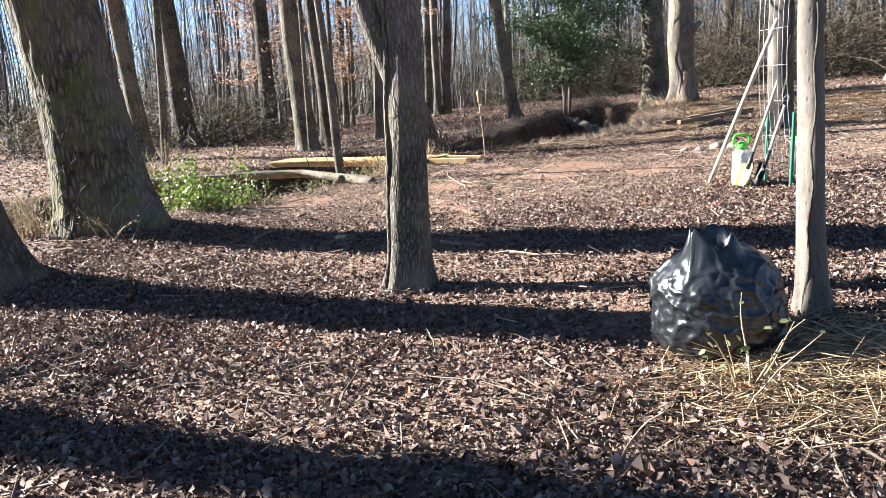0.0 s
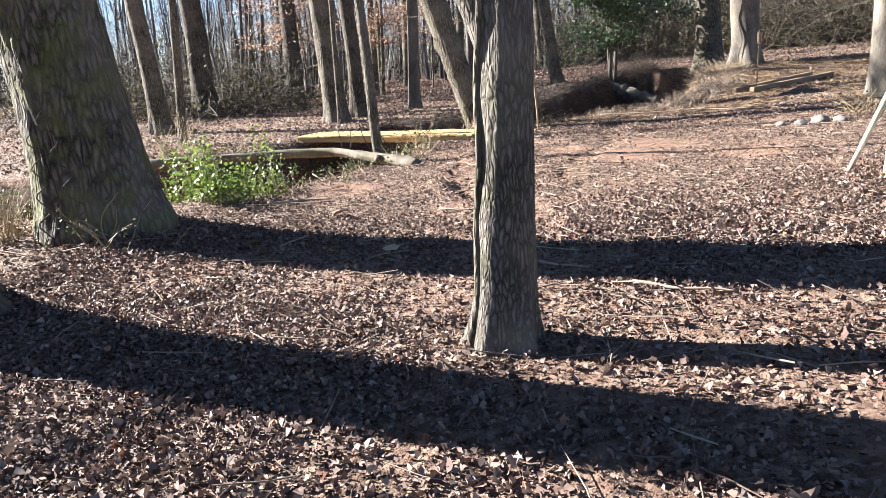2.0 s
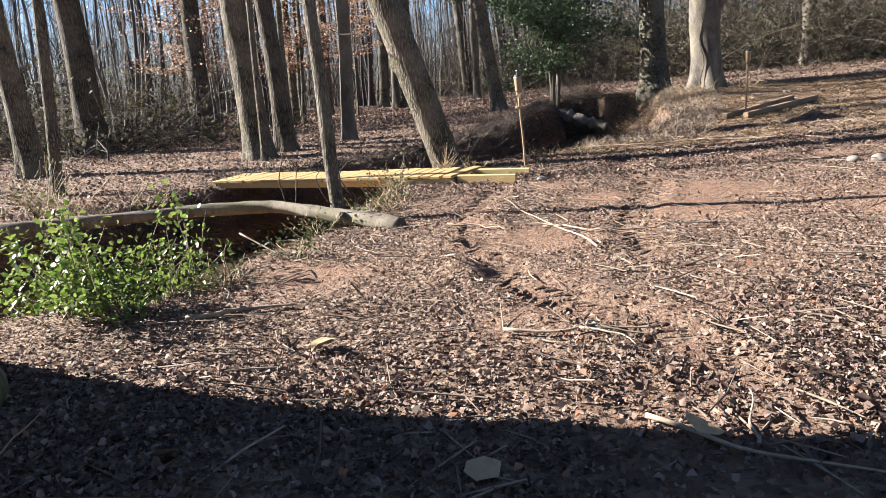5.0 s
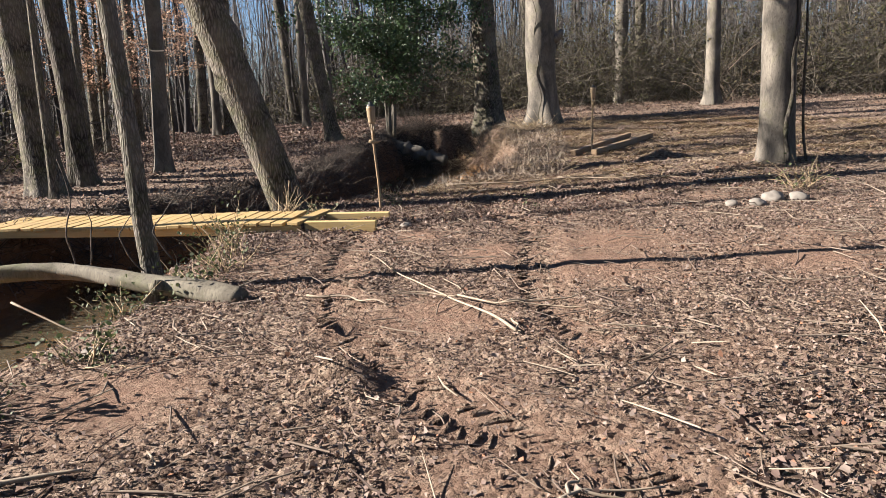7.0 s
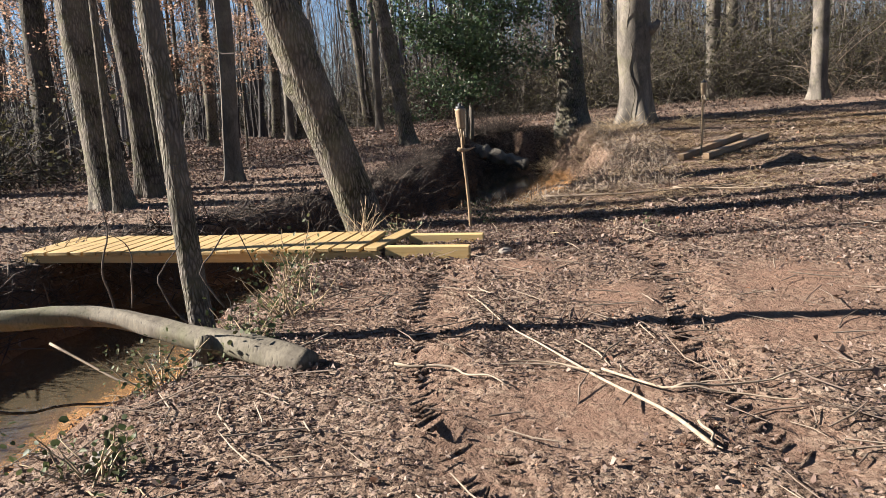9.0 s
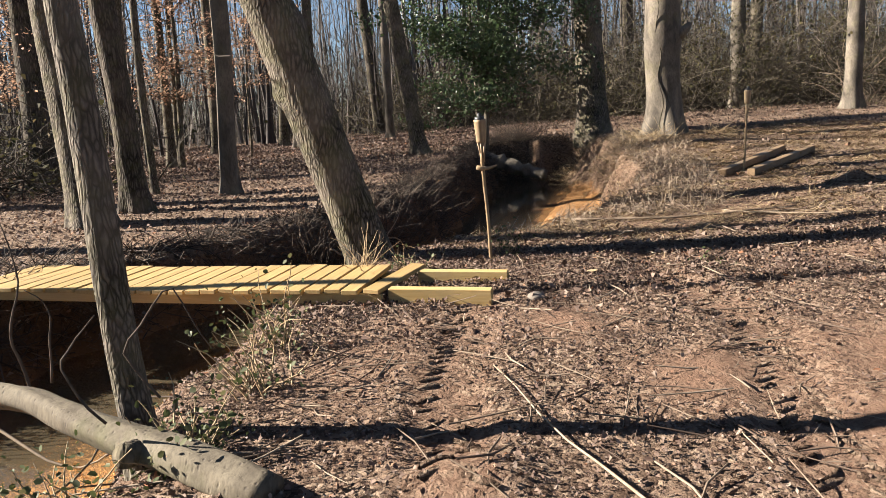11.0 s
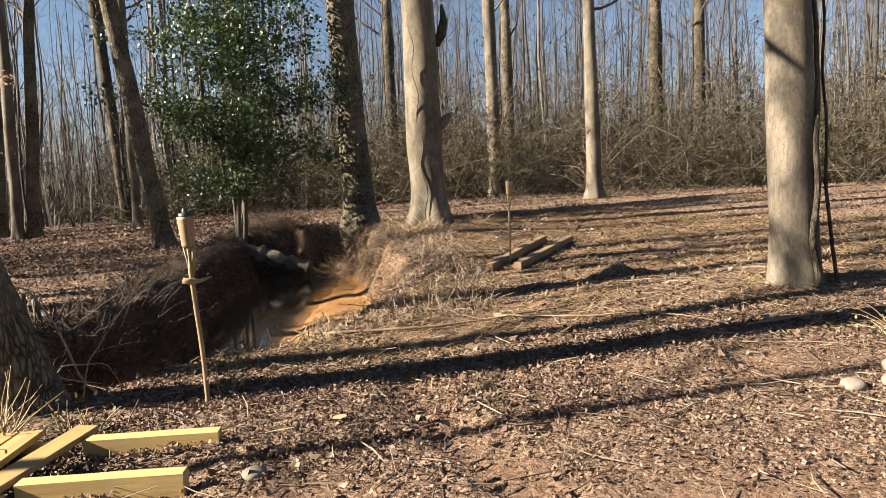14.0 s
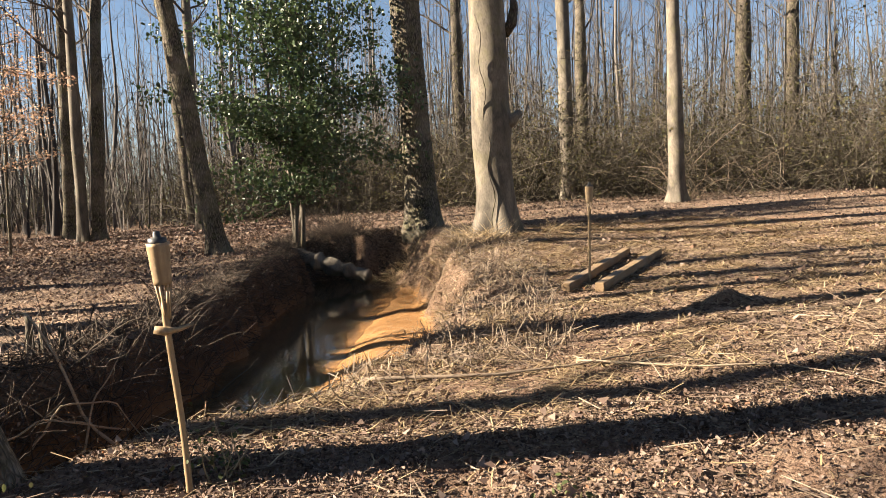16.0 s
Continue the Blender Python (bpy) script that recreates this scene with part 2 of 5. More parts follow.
def make_bark(name, dark, light, moss=0.0, ridge=1.0, patchy=0.0, fineness=24.0):
    m = Mat(name, 0.92, 0.15)
    vec = m.scaled((1, 1, 0.21))
    fine = m.noise(1.6 * fineness, 5, 0.7, vec, 0.6)
    furrow = m.voronoi(fineness, "Distance", "DISTANCE_TO_EDGE", m.node("VectorMath", 0, {"operation": "ADD"}, i0=vec, i1=m.node("VectorMath", 0, {"operation": "SCALE"}, i0=m.noise(3.5, 4, 0.65, m.scaled((1, 1, 0.55)), out=1), Scale=0.10)))
    f = m.ramp(furrow, (0.03, 0.0), (0.30, 1.0))
    col = m.mix(m.math("MULTIPLY", f, m.ramp(fine, (0.25, 0.25), (0.65, 1.0))), dark, light)
    col = m.mix(m.ramp(m.noise(1.7, 4, 0.6), (0.40, 0.0), (0.68, 0.55)), col, tuple(c * 1.25 for c in light))
    if patchy:
        col = m.mix(m.ramp(m.noise(1.1, 5, 0.65, m.scaled((1, 1, 0.4))), (0.46, 0.0), (0.6, patchy)), col, (0.25, 0.21, 0.165))
    if moss:
        green = m.ramp(m.noise(4.5, 5, 0.7), (0.45, 0.0), (0.62, moss))
        col = m.mix(green, col, (0.11, 0.115, 0.035))
    m.colour(col)
    m.bump(m.math("ADD", m.math("MULTIPLY", f, 0.7), m.math("MULTIPLY", fine, 0.5)), 0.9, 0.011 * ridge)
    return m.m


def make_smooth_bark(name, a, b, stain=(0.11, 0.105, 0.05)):
    """Smooth grey-tan bark with blotches, small dark dashes and a green tinge."""
    m = Mat(name, 0.85, 0.2)
    blotch = m.noise(2.4, 6, 0.68, m.scaled((1, 1, 0.45)), 0.5)
    fine = m.noise(48, 5, 0.7, m.scaled((1, 1, 0.3)), 0.4)
    dash = m.voronoi(34, vec=m.scaled((1, 1, 0.42)))
    col = m.mix(m.ramp(blotch, (0.38, 0.0), (0.62, 1.0)), a, b)
    col = m.mix(m.ramp(fine, (0.30, 0.55), (0.55, 0.0)), col, tuple(c * 0.45 for c in a))
    col = m.mix(m.ramp(dash, (0.10, 0.75), (0.22, 0.0)), col, (0.05, 0.042, 0.036))
    col = m.mix(m.ramp(m.noise(1.3, 5, 0.7), (0.52, 0.0), (0.68, 0.5)), col, stain)
    m.colour(col)
    m.bump(m.math("ADD", m.math("MULTIPLY", fine, 0.6), m.math("MULTIPLY", m.ramp(dash, (0.05, 0.0), (0.3, 1.0)), 0.5)), 0.7, 0.006)
    return m.m


BARK_GREY = make_bark("bark_grey_brown", (0.020, 0.017, 0.014), (0.190, 0.160, 0.128), 0.25, 1.2, 0.0, 30.0)
BARK_MOSS = make_bark("bark_mossy_foot", (0.022, 0.019, 0.015), (0.170, 0.147, 0.118), 0.6, 1.5, 0.0, 21.0)
BARK_PALE = make_smooth_bark("bark_pale_smooth", (0.066, 0.057, 0.047), (0.172, 0.147, 0.117))
BARK_DARK = make_bark("bark_dark_brown", (0.018, 0.015, 0.013), (0.125, 0.103, 0.085), 0.2, 1.2)
BARK_FINE = make_bark("bark_fine_furrowed", (0.030, 0.026, 0.022), (0.185, 0.160, 0.135), 0.2, 0.8, 0.0, 46.0)
BARK_YOUNG = make_smooth_bark("bark_young_pale", (0.095, 0.083, 0.070), (0.165, 0.146, 0.120))
BARK_LOG = make_smooth_bark("bark_rotting_log", (0.075, 0.062, 0.046), (0.165, 0.142, 0.105), (0.085, 0.09, 0.035))
BARK_TWIG = make_bark("bark_twig", (0.045, 0.036, 0.030), (0.110, 0.090, 0.073), 0.0, 0.3)


def island(m):
    return m.node("NewGeometry", "Random Per Island")


def leaf_mat(name, stops, rough=0.7, trans=0.0, spec=0.25):
    m = Mat(name, rough, spec)
    r = island(m)
    col = m.ramp(r, *stops)
    col = m.mix(m.ramp(m.noise(30, 3), (0.35, 0.25), (0.6, 0.0)), col, (0.05, 0.03, 0.02))
    m.colour(col)
    if trans:
        back = m.node("BsdfTranslucent", Color=col)
        both = m.node("MixShader", i0=trans, i1=m.b.outputs[0], i2=back)
        m.t.links.new(both, m.t.nodes["Material Output"].inputs[0])
    return m.m


LITTER = leaf_mat("dead_leaves", ((0.0, (0.055, 0.034, 0.028)), (0.35, (0.115, 0.077, 0.061)), (0.7, (0.190, 0.135, 0.108)), (0.95, (0.245, 0.192, 0.158)), (1.0, (0.28, 0.125, 0.065))), 0.75, 0.08, 0.2)
STRAW = leaf_mat("dry_straw", ((0.0, (0.167, 0.112, 0.062)), (0.5, (0.298, 0.217, 0.124)), (1.0, (0.409, 0.322, 0.198))), 0.7)
STICKS = leaf_mat("dead_sticks", ((0.0, (0.078, 0.054, 0.042)), (0.6, (0.180, 0.138, 0.102)), (1.0, (0.288, 0.234, 0.174))), 0.8)
HOLLY = leaf_mat("holly_leaves", ((0.0, (0.016, 0.032, 0.012)), (0.6, (0.040, 0.078, 0.028)), (1.0, (0.090, 0.135, 0.052))), 0.42, 0.2, 0.45)
BEECH = leaf_mat("beech_dead_leaves", ((0.0, (0.27, 0.155, 0.10)), (0.6, (0.42, 0.265, 0.18)), (1.0, (0.55, 0.39, 0.28))), 0.6, 0.5)
GREEN = leaf_mat("privet_leaves", ((0.0, (0.060, 0.105, 0.019)), (0.6, (0.128, 0.188, 0.030)), (1.0, (0.210, 0.255, 0.060))), 0.45, 0.4, 0.4)
WEED = leaf_mat("weed_leaves", ((0.0, (0.038, 0.053, 0.019)), (0.6, (0.075, 0.090, 0.034)), (1.0, (0.150, 0.143, 0.068))), 0.6, 0.25)
SCRUB = leaf_mat("thicket_stems", ((0.0, (0.030, 0.025, 0.019)), (0.6, (0.072, 0.061, 0.046)), (0.95, (0.125, 0.108, 0.085)), (1.0, (0.24, 0.21, 0.17))), 0.85)
# twig colour darkened to stand for the shade on the creek banks
SHADED_TWIG = leaf_mat("shade_darkened_twigs", ((0.0, (0.025, 0.019, 0.015)), (0.7, (0.065, 0.05, 0.04)), (1.0, (0.15, 0.12, 0.095))), 0.85)
SCRUBLEAF = leaf_mat("thicket_leaves", ((0.0, (0.032, 0.034, 0.014)), (0.6, (0.068, 0.065, 0.028)), (1.0, (0.125, 0.100, 0.052))), 0.8, 0.35)
WOODS = leaf_mat("far_trunks", ((0.0, (0.028, 0.025, 0.024)), (0.55, (0.062, 0.056, 0.053)), (1.0, (0.145, 0.130, 0.120))), 0.9)

m = Mat("forest_soil", 0.95, 0.1)
att = m.t.nodes.new("ShaderNodeVertexColor")
att.layer_name = "cover"
sep = m.t.nodes.new("ShaderNodeSeparateColor")
m.t.links.new(att.outputs[0], sep.inputs[0])
warp = m.node("VectorMath", 0, {"operation": "ADD"}, i0=m.co, i1=m.node("VectorMath", 0, {"operation": "SCALE"}, i0=m.noise(9, 3, out=1), Scale=0.12))
cell = m.node("TexVoronoi", "Color", Vector=warp, Scale=26.0)
cellb = m.node("TexVoronoi", "Distance", Vector=warp, Scale=26.0)
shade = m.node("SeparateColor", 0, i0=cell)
leafy = m.ramp(shade, (0.0, (0.06, 0.038, 0.028)), (0.35, (0.14, 0.095, 0.068)), (0.7, (0.22, 0.155, 0.115)), (1.0, (0.30, 0.225, 0.165)))
grit = m.noise(55, 6, 0.75)
soil = m.mix(grit, (0.125, 0.070, 0.047), (0.305, 0.195, 0.138))
sandc = m.mix(m.noise(14, 5, 0.7), (0.270, 0.128, 0.045), (0.413, 0.232, 0.105))
straw = m.noise(40, 5, 0.7, m.scaled((1, 3.2, 1)), 1.5)
leafy = m.mix(m.ramp(straw, (0.56, 0.0), (0.66, 0.65)), leafy, (0.276, 0.210, 0.144))
bare = m.math("MULTIPLY", sep.outputs[1], m.ramp(m.noise(7, 6, 0.75), (0.30, 0.25), (0.55, 1.0)), True)
col = m.mix(bare, leafy, soil)
col = m.mix(sep.outputs[0], col, sandc)
# wet soil and dark banks, with bank shade put into the colour
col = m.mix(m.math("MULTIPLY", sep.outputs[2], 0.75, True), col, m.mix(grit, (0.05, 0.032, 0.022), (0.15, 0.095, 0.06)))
col = m.mix(sep.outputs[0], col, sandc)
m.colour(col)
clods = m.noise(16, 5, 0.7)
relief = m.math("MULTIPLY", m.math("SUBTRACT", 1.0, cellb), m.math("SUBTRACT", 1.0, bare))
relief = m.math("ADD", relief, m.math("ADD", m.math("MULTIPLY", clods, 1.5), m.math("MULTIPLY", grit, 0.6)))
m.bump(relief, 1.0, 0.045)
SOIL = m.m

m = Mat("creek_water", 0.04, 0.5)
m.colour((0.42, 0.34, 0.22))
m.b.inputs["Transmission Weight"].default_value = 0.88
m.b.inputs["IOR"].default_value = 1.33
m.bump(m.noise(7, 3, 0.5), 0.12, 0.01)
WATER_MAT = m.m


def make_wood(name, a, b, grey=(0.4, 0.36, 0.3), worn=0.3, rough=0.65, axis=0):
    m = Mat(name, rough, 0.3)
    s = [28, 28, 28]
    s[axis] = 1.6
    rnd = m.node("ObjectInfo", "Random")
    vec = m.node("VectorMath", 0, {"operation": "ADD"}, i0=m.scaled(tuple(s)), i1=m.node("CombineXYZ", X=m.math("MULTIPLY", rnd, 40.0), Y=rnd, Z=m.math("MULTIPLY", rnd, 17.0)))
    grain = m.noise(1.0, 5, 0.65, vec, 1.2)
    col = m.mix(m.ramp(grain, (0.3, 0.0), (0.7, 1.0)), a, b)
    col = m.mix(m.math("MULTIPLY", rnd, 0.35), col, tuple(c * 0.72 for c in a))
    col = m.mix(m.ramp(m.noise(3.3, 5, 0.7), (0.45, 0.0), (0.7, worn)), col, grey)
    m.colour(col)
    m.bump(grain, 0.35, 0.004)
    return m.m


PINE = make_wood("new_pine_lumber", (0.40, 0.270, 0.100), (0.52, 0.385, 0.185), (0.302, 0.245, 0.158), 0.35)
TIMBER = make_wood("weathered_timber", (0.156, 0.101, 0.058), (0.260, 0.179, 0.104), (0.215, 0.189, 0.163), 0.5)
POLE = make_wood("bleached_pole", (0.330, 0.270, 0.195), (0.495, 0.427, 0.338), (0.375, 0.338, 0.300), 0.3, axis=2)
DEADWOOD = make_wood("dead_branch_wood", (0.17, 0.125, 0.085), (0.36, 0.285, 0.2), (0.2, 0.17, 0.14), 0.5, 0.8)
BAMBOO = make_wood("bamboo", (0.225, 0.150, 0.083), (0.390, 0.292, 0.173), (0.120, 0.090, 0.068), 0.7, 0.5, axis=2)


def plain(name, c, rough=0.5, metal=0.0, spec=0.5, vary=0.25, scale=20, bump=0.15):
    m = Mat(name, rough, spec)
    n = m.noise(scale, 5, 0.65)
    m.colour(m.mix(m.ramp(n, (0.35, 0.0), (0.7, 1.0)), tuple(v * (1 - vary) for v in c), c))
    m.b.inputs["Metallic"].default_value = metal
    m.bump(n, bump, 0.004)
    return m.m


PLASTIC_BLACK = plain("black_plastic_film", (0.012, 0.014, 0.016), 0.30, 0, 0.5)
PLASTIC_WHITE = plain("white_plastic", (0.78, 0.78, 0.74), 0.4)
PLASTIC_GREEN = plain("lime_green_plastic", (0.10, 0.55, 0.04), 0.4)
PLASTIC_DARK = plain("dark_plastic", (0.02, 0.022, 0.024), 0.5)
YELLOWED = plain("yellowed_plastic", (0.62, 0.50, 0.20), 0.45)
GREEN_STEEL = plain("green_painted_steel", (0.03, 0.16, 0.09), 0.45)
GALVANISED = plain("galvanised_wire", (0.55, 0.56, 0.56), 0.4, 0.6)
STONE = plain("pale_stone", (0.210, 0.182, 0.154), 0.85, 0, 0.2, 0.4, 9, 0.5)

# ---------------- ground and water ----------------


def axis_points(lo, hi, step, reach, grow=1.12):
    mid = np.arange(lo, hi + step / 2, step)
    out, s, w = [], step, 0.0
    while w < reach:
        s *= grow
        w += s
        out.append(w)
    out = np.array(out)
    return np.concatenate([lo - out[::-1], mid, hi + out])


gx, gy = axis_points(-5.5, 9, 0.08, 900), axis_points(1.5, 30, 0.085, 900)
GX, GY = np.meshgrid(gx, gy)
GZ, sandy, barey, bank, creek_off = land(GX, GY)
nx, ny = len(gx), len(gy)
ii, jj = np.meshgrid(np.arange(nx - 1), np.arange(ny - 1))
q = (jj * nx + ii).ravel()
F = np.stack([q, q + 1, q + nx + 1, q + nx], -1)
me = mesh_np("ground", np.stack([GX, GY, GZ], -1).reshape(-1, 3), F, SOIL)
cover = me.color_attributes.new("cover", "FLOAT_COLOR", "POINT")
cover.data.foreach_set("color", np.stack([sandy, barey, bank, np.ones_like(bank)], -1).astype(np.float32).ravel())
ground = tagged(new("ground", me), "forest floor of leaf litter and reddish soil cut by a creek", "ground", kind="structure")

wx, wy = np.linspace(-24, 13, 60), np.linspace(8, 37, 50)
WX, WY = np.meshgrid(wx, wy)
ii, jj = np.meshgrid(np.arange(59), np.arange(49))
q = (jj * 60 + ii).ravel()
water = new("water", mesh_np("water", np.stack([WX, WY, np.full_like(WX, WATER)], -1).reshape(-1, 3), np.stack([q, q + 1, q + 61, q + 60], -1), WATER_MAT))
water.visible_shadow = False
tagged(water, "shallow muddy creek water over orange sand", "water", kind="structure")



def lookup(grid, x, y):
    """A value of the ground's grid between its points."""
    x, y = np.asarray(x, float), np.asarray(y, float)
    i, j = np.clip(np.searchsorted(gx, x) - 1, 0, nx - 2), np.clip(np.searchsorted(gy, y) - 1, 0, ny - 2)
    u, v = (x - gx[i]) / (gx[i + 1] - gx[i]), (y - gy[j]) / (gy[j + 1] - gy[j])
    return (grid[j, i] * (1 - u) + grid[j, i + 1] * u) * (1 - v) + (grid[j + 1, i] * (1 - u) + grid[j + 1, i + 1] * u) * v


def gz(x, y):
    return float(lookup(GZ, x, y))


# ---------------- trees ----------------


def limb_points(start, way, length, n, droop=0.0, wob=0.15, rng=None):
    P = [np.array(start, float)]
    w = np.array(way, float)
    w /= np.linalg.norm(w)
    for _ in range(n):
        w = w + rng.normal(0, wob, 3) + np.array([0, 0, droop])
        w /= np.linalg.norm(w)
        P.append(P[-1] + w * length / n)
    return np.array(P)


def many_limbs(start, way, length, n, droop, wob, rng):
    """Many wandering lines at once: (number, n + 1, 3)."""
    P = [start]
    w = way / np.linalg.norm(way, axis=1, keepdims=True)
    for _ in range(n):
        w = w + rng.normal(0, wob, w.shape) + np.array([0, 0, droop])
        w /= np.linalg.norm(w, axis=1, keepdims=True)
        P.append(P[-1] + w * (length / n)[:, None])
    return np.stack(P, 1)


def crown_mesh(spine, radius_at, h0, h1, rng, limbs, reach, fine=4):
    """Bare limbs and twigs from the upper part of a trunk. spine(h) gives the trunk's middle."""
    h = h0 + (h1 - h0) * (np.arange(limbs) + rng.random(limbs)) / limbs
    a = rng.random(limbs) * 2 * np.pi
    L = reach * (1.15 - 0.7 * (h - h0) / (h1 - h0)) * rng.uniform(0.6, 1.1, limbs)
    P = many_limbs(spine(h), np.stack([np.cos(a), np.sin(a), rng.uniform(0.35, 1.0, limbs)], -1), L, 6, 0.06, 0.16, rng)
    r = np.minimum(radius_at(h) * 0.42, 0.09) * rng.uniform(0.6, 1.0, limbs)
    out = [tubes(P, r[:, None] * np.linspace(1, 0.25, 7), 5)]
    k = np.repeat(np.arange(limbs), fine)
    i = rng.integers(2, 7, len(k))
    w = P[k, i] - P[k, i - 1]
    w /= np.linalg.norm(w, axis=1, keepdims=True)
    Q = many_limbs(P[k, i - 1], w + rng.normal(0, 0.55, w.shape), L[k] * rng.uniform(0.25, 0.5, len(k)), 4, 0.05, 0.2, rng)
    out.append(tubes(Q, (r[k] * 0.4)[:, None] * np.linspace(1, 0.25, 5), 4))
    k2 = np.repeat(np.arange(len(k)), 5)
    i2 = rng.integers(1, 5, len(k2))
    w = Q[k2, i2] - Q[k2, i2 - 1]
    w /= np.linalg.norm(w, axis=1, keepdims=True)
    W = many_limbs(Q[k2, i2], w + rng.normal(0, 0.6, w.shape), L[k[k2]] * rng.uniform(0.08, 0.22, len(k2)), 2, 0.05, 0.2, rng)
    out.append(ribbons(W, (r[k[k2]] * 0.18)[:, None] * np.linspace(1, 0.4, 3)))
    return joined(out)


def tree(label, x, y, r, ru, hu, lean, height, bark, seed, n=28, flare=0.45, lumps=0.05, limbs=16, reach=3.0, first=0.45, bend=0.0, group="trees of the wood", category="tree", knots=(), ridges=0.022):
    """A trunk that goes from radius r at the ground to ru at the height hu, with its bare crown. lean: metres sideways a metre of height."""
    rng = np.random.default_rng(seed)
    z0 = gz(x, y)
    top = thing("tree", Matrix.Translation((x, y, z0)), label, category, group)
    ph = rng.random(6) * 6.28
    lx, ly = lean

    def spine(h):
        h = np.asarray(h, float)
        e = np.where(h < hu, h, hu + (h - hu) * 0.55)
        w = bend * np.sin(h * 1.3 + ph[0]) * np.clip(h, 0, 1)
        return np.stack([lx * e + w + 0.02 * r * np.sin(h * 2.2 + ph[1]), ly * e + w * 0.6, h], -1)

    def radius_at(h):
        h = np.asarray(h, float)
        return np.where(h < hu, r + (ru - r) * h / hu, ru * (1 - 0.8 * (h - hu) / (height - hu)))

    step = 0.06 if n >= 40 else 0.16
    hs = np.concatenate([np.arange(-0.35, 4.0, step), np.linspace(4.0, height, 18)])
    lobes = rng.integers(4, 7)

    def shape(a, P):
        h = P[:, 2][:, None]
        foot = np.exp(-np.clip(h, 0, None) / (0.9 * r + 0.08))
        s = 1 + flare * foot * (1 + 0.55 * np.cos(lobes * a + ph[2]) + 0.3 * np.cos((lobes - 2) * a + ph[3]))
        s += lumps * np.sin(a * 2 + h * 1.1 + ph[4]) + 0.5 * lumps * np.sin(a * 3 - h * 2.3 + ph[5])
        if n >= 40:
            k = int(n * 0.28)
            s += ridges * np.abs(np.sin(a * k * 0.5 + 1.4 * np.sin(h * 3.1 + a * 2) + 0.8 * np.sin(h * 7 + a * 5)))
            s += 0.5 * ridges * np.sin(a * 11 + h * 5 + ph[1]) * np.sin(h * 9 + a * 3)
        for kh, ka, kr, ks in knots:
            s += kr * np.exp(-((h - kh) / ks) ** 2 - ((np.mod(a - ka + np.pi, 2 * np.pi) - np.pi) / (ks / r)) ** 2)
        return s

    part("trunk", tube(spine(hs), radius_at(hs), n, shape), bark, top)
    if limbs:
        part("crown", crown_mesh(lambda h: spine(h), radius_at, height * first, height * 0.98, rng, limbs, reach), BARK_TWIG, top, "bare grey branches")
    return top


# near trees, along the walk
big = tree("huge old oak with a mossy foot leaning over the creek", -3.62, 8.02, 0.43, 0.43, 2.4, (-0.105, 0.03), 19, BARK_MOSS, 1, 96, 0.30, 0.045, 26, 5.5, 0.3, ridges=0.045)
tree("thick leaning trunk in deep shade", -3.78, 5.95, 0.31, 0.29, 2.5, (-0.10, -0.05), 15, BARK_DARK, 2, 56, 0.45, 0.05, 14, 4, 0.4)
fork = tree("slender grey-barked tree forked above head height", -0.23, 5.17, 0.135, 0.122, 1.7, (0.036, 0.0), 13, BARK_FINE, 3, 64, 0.42, 0.05, 16, 3, 0.35)
part("limb", tube(np.array([(0.03, 0, 1.25), (-0.02, 0.01, 1.5), (-0.12, 0.02, 1.75), (-0.22, 0.03, 2.1), (-0.36, 0.05, 2.8), (-0.7, 0.1, 4.5), (-1.0, 0.2, 7.5)]), [0.06, 0.085, 0.075, 0.07, 0.06, 0.045, 0.015], 20), BARK_FINE, fork)
tree("pale young tree with a dark vine beside the bin bag", 1.98, 3.83, 0.072, 0.066, 1.4, (-0.06, 0.05), 11, BARK_YOUNG, 4, 48, 0.40, 0.09, 14, 2.5, 0.35, 0.035, ridges=0.003)
tree("thin crooked tree at the water's edge", -1.53, 12.30, 0.072, 0.065, 2.2, (-0.066, 0.0), 9, BARK_FINE, 5, 40, 0.4, 0.05, 12, 2, 0.35, 0.035)
tree("stout oak leaning hard over the footbridge", 0.20, 15.90, 0.228, 0.222, 3.1, (-0.325, 0.03), 15, BARK_GREY, 6, 84, 0.14, 0.03, 20, 4.5, 0.35, knots=((1.95, 2.9, 0.22, 0.10), (2.5, 0.2, 0.25, 0.16)))
tree("straight pale trunk wrapped by a dark vine", 7.02, 14.28, 0.232, 0.212, 3.4, (-0.015, 0.024), 17, BARK_PALE, 7, 72, 0.16, 0.04, 20, 4, 0.35, ridges=0.003)
tree("bare spreading tree standing on the sunny side", -11.2, 6.6, 0.22, 0.18, 4, (0.02, 0.0), 13, BARK_DARK, 47, 24, 0.3, 0.04, 24, 4.5, 0.32)
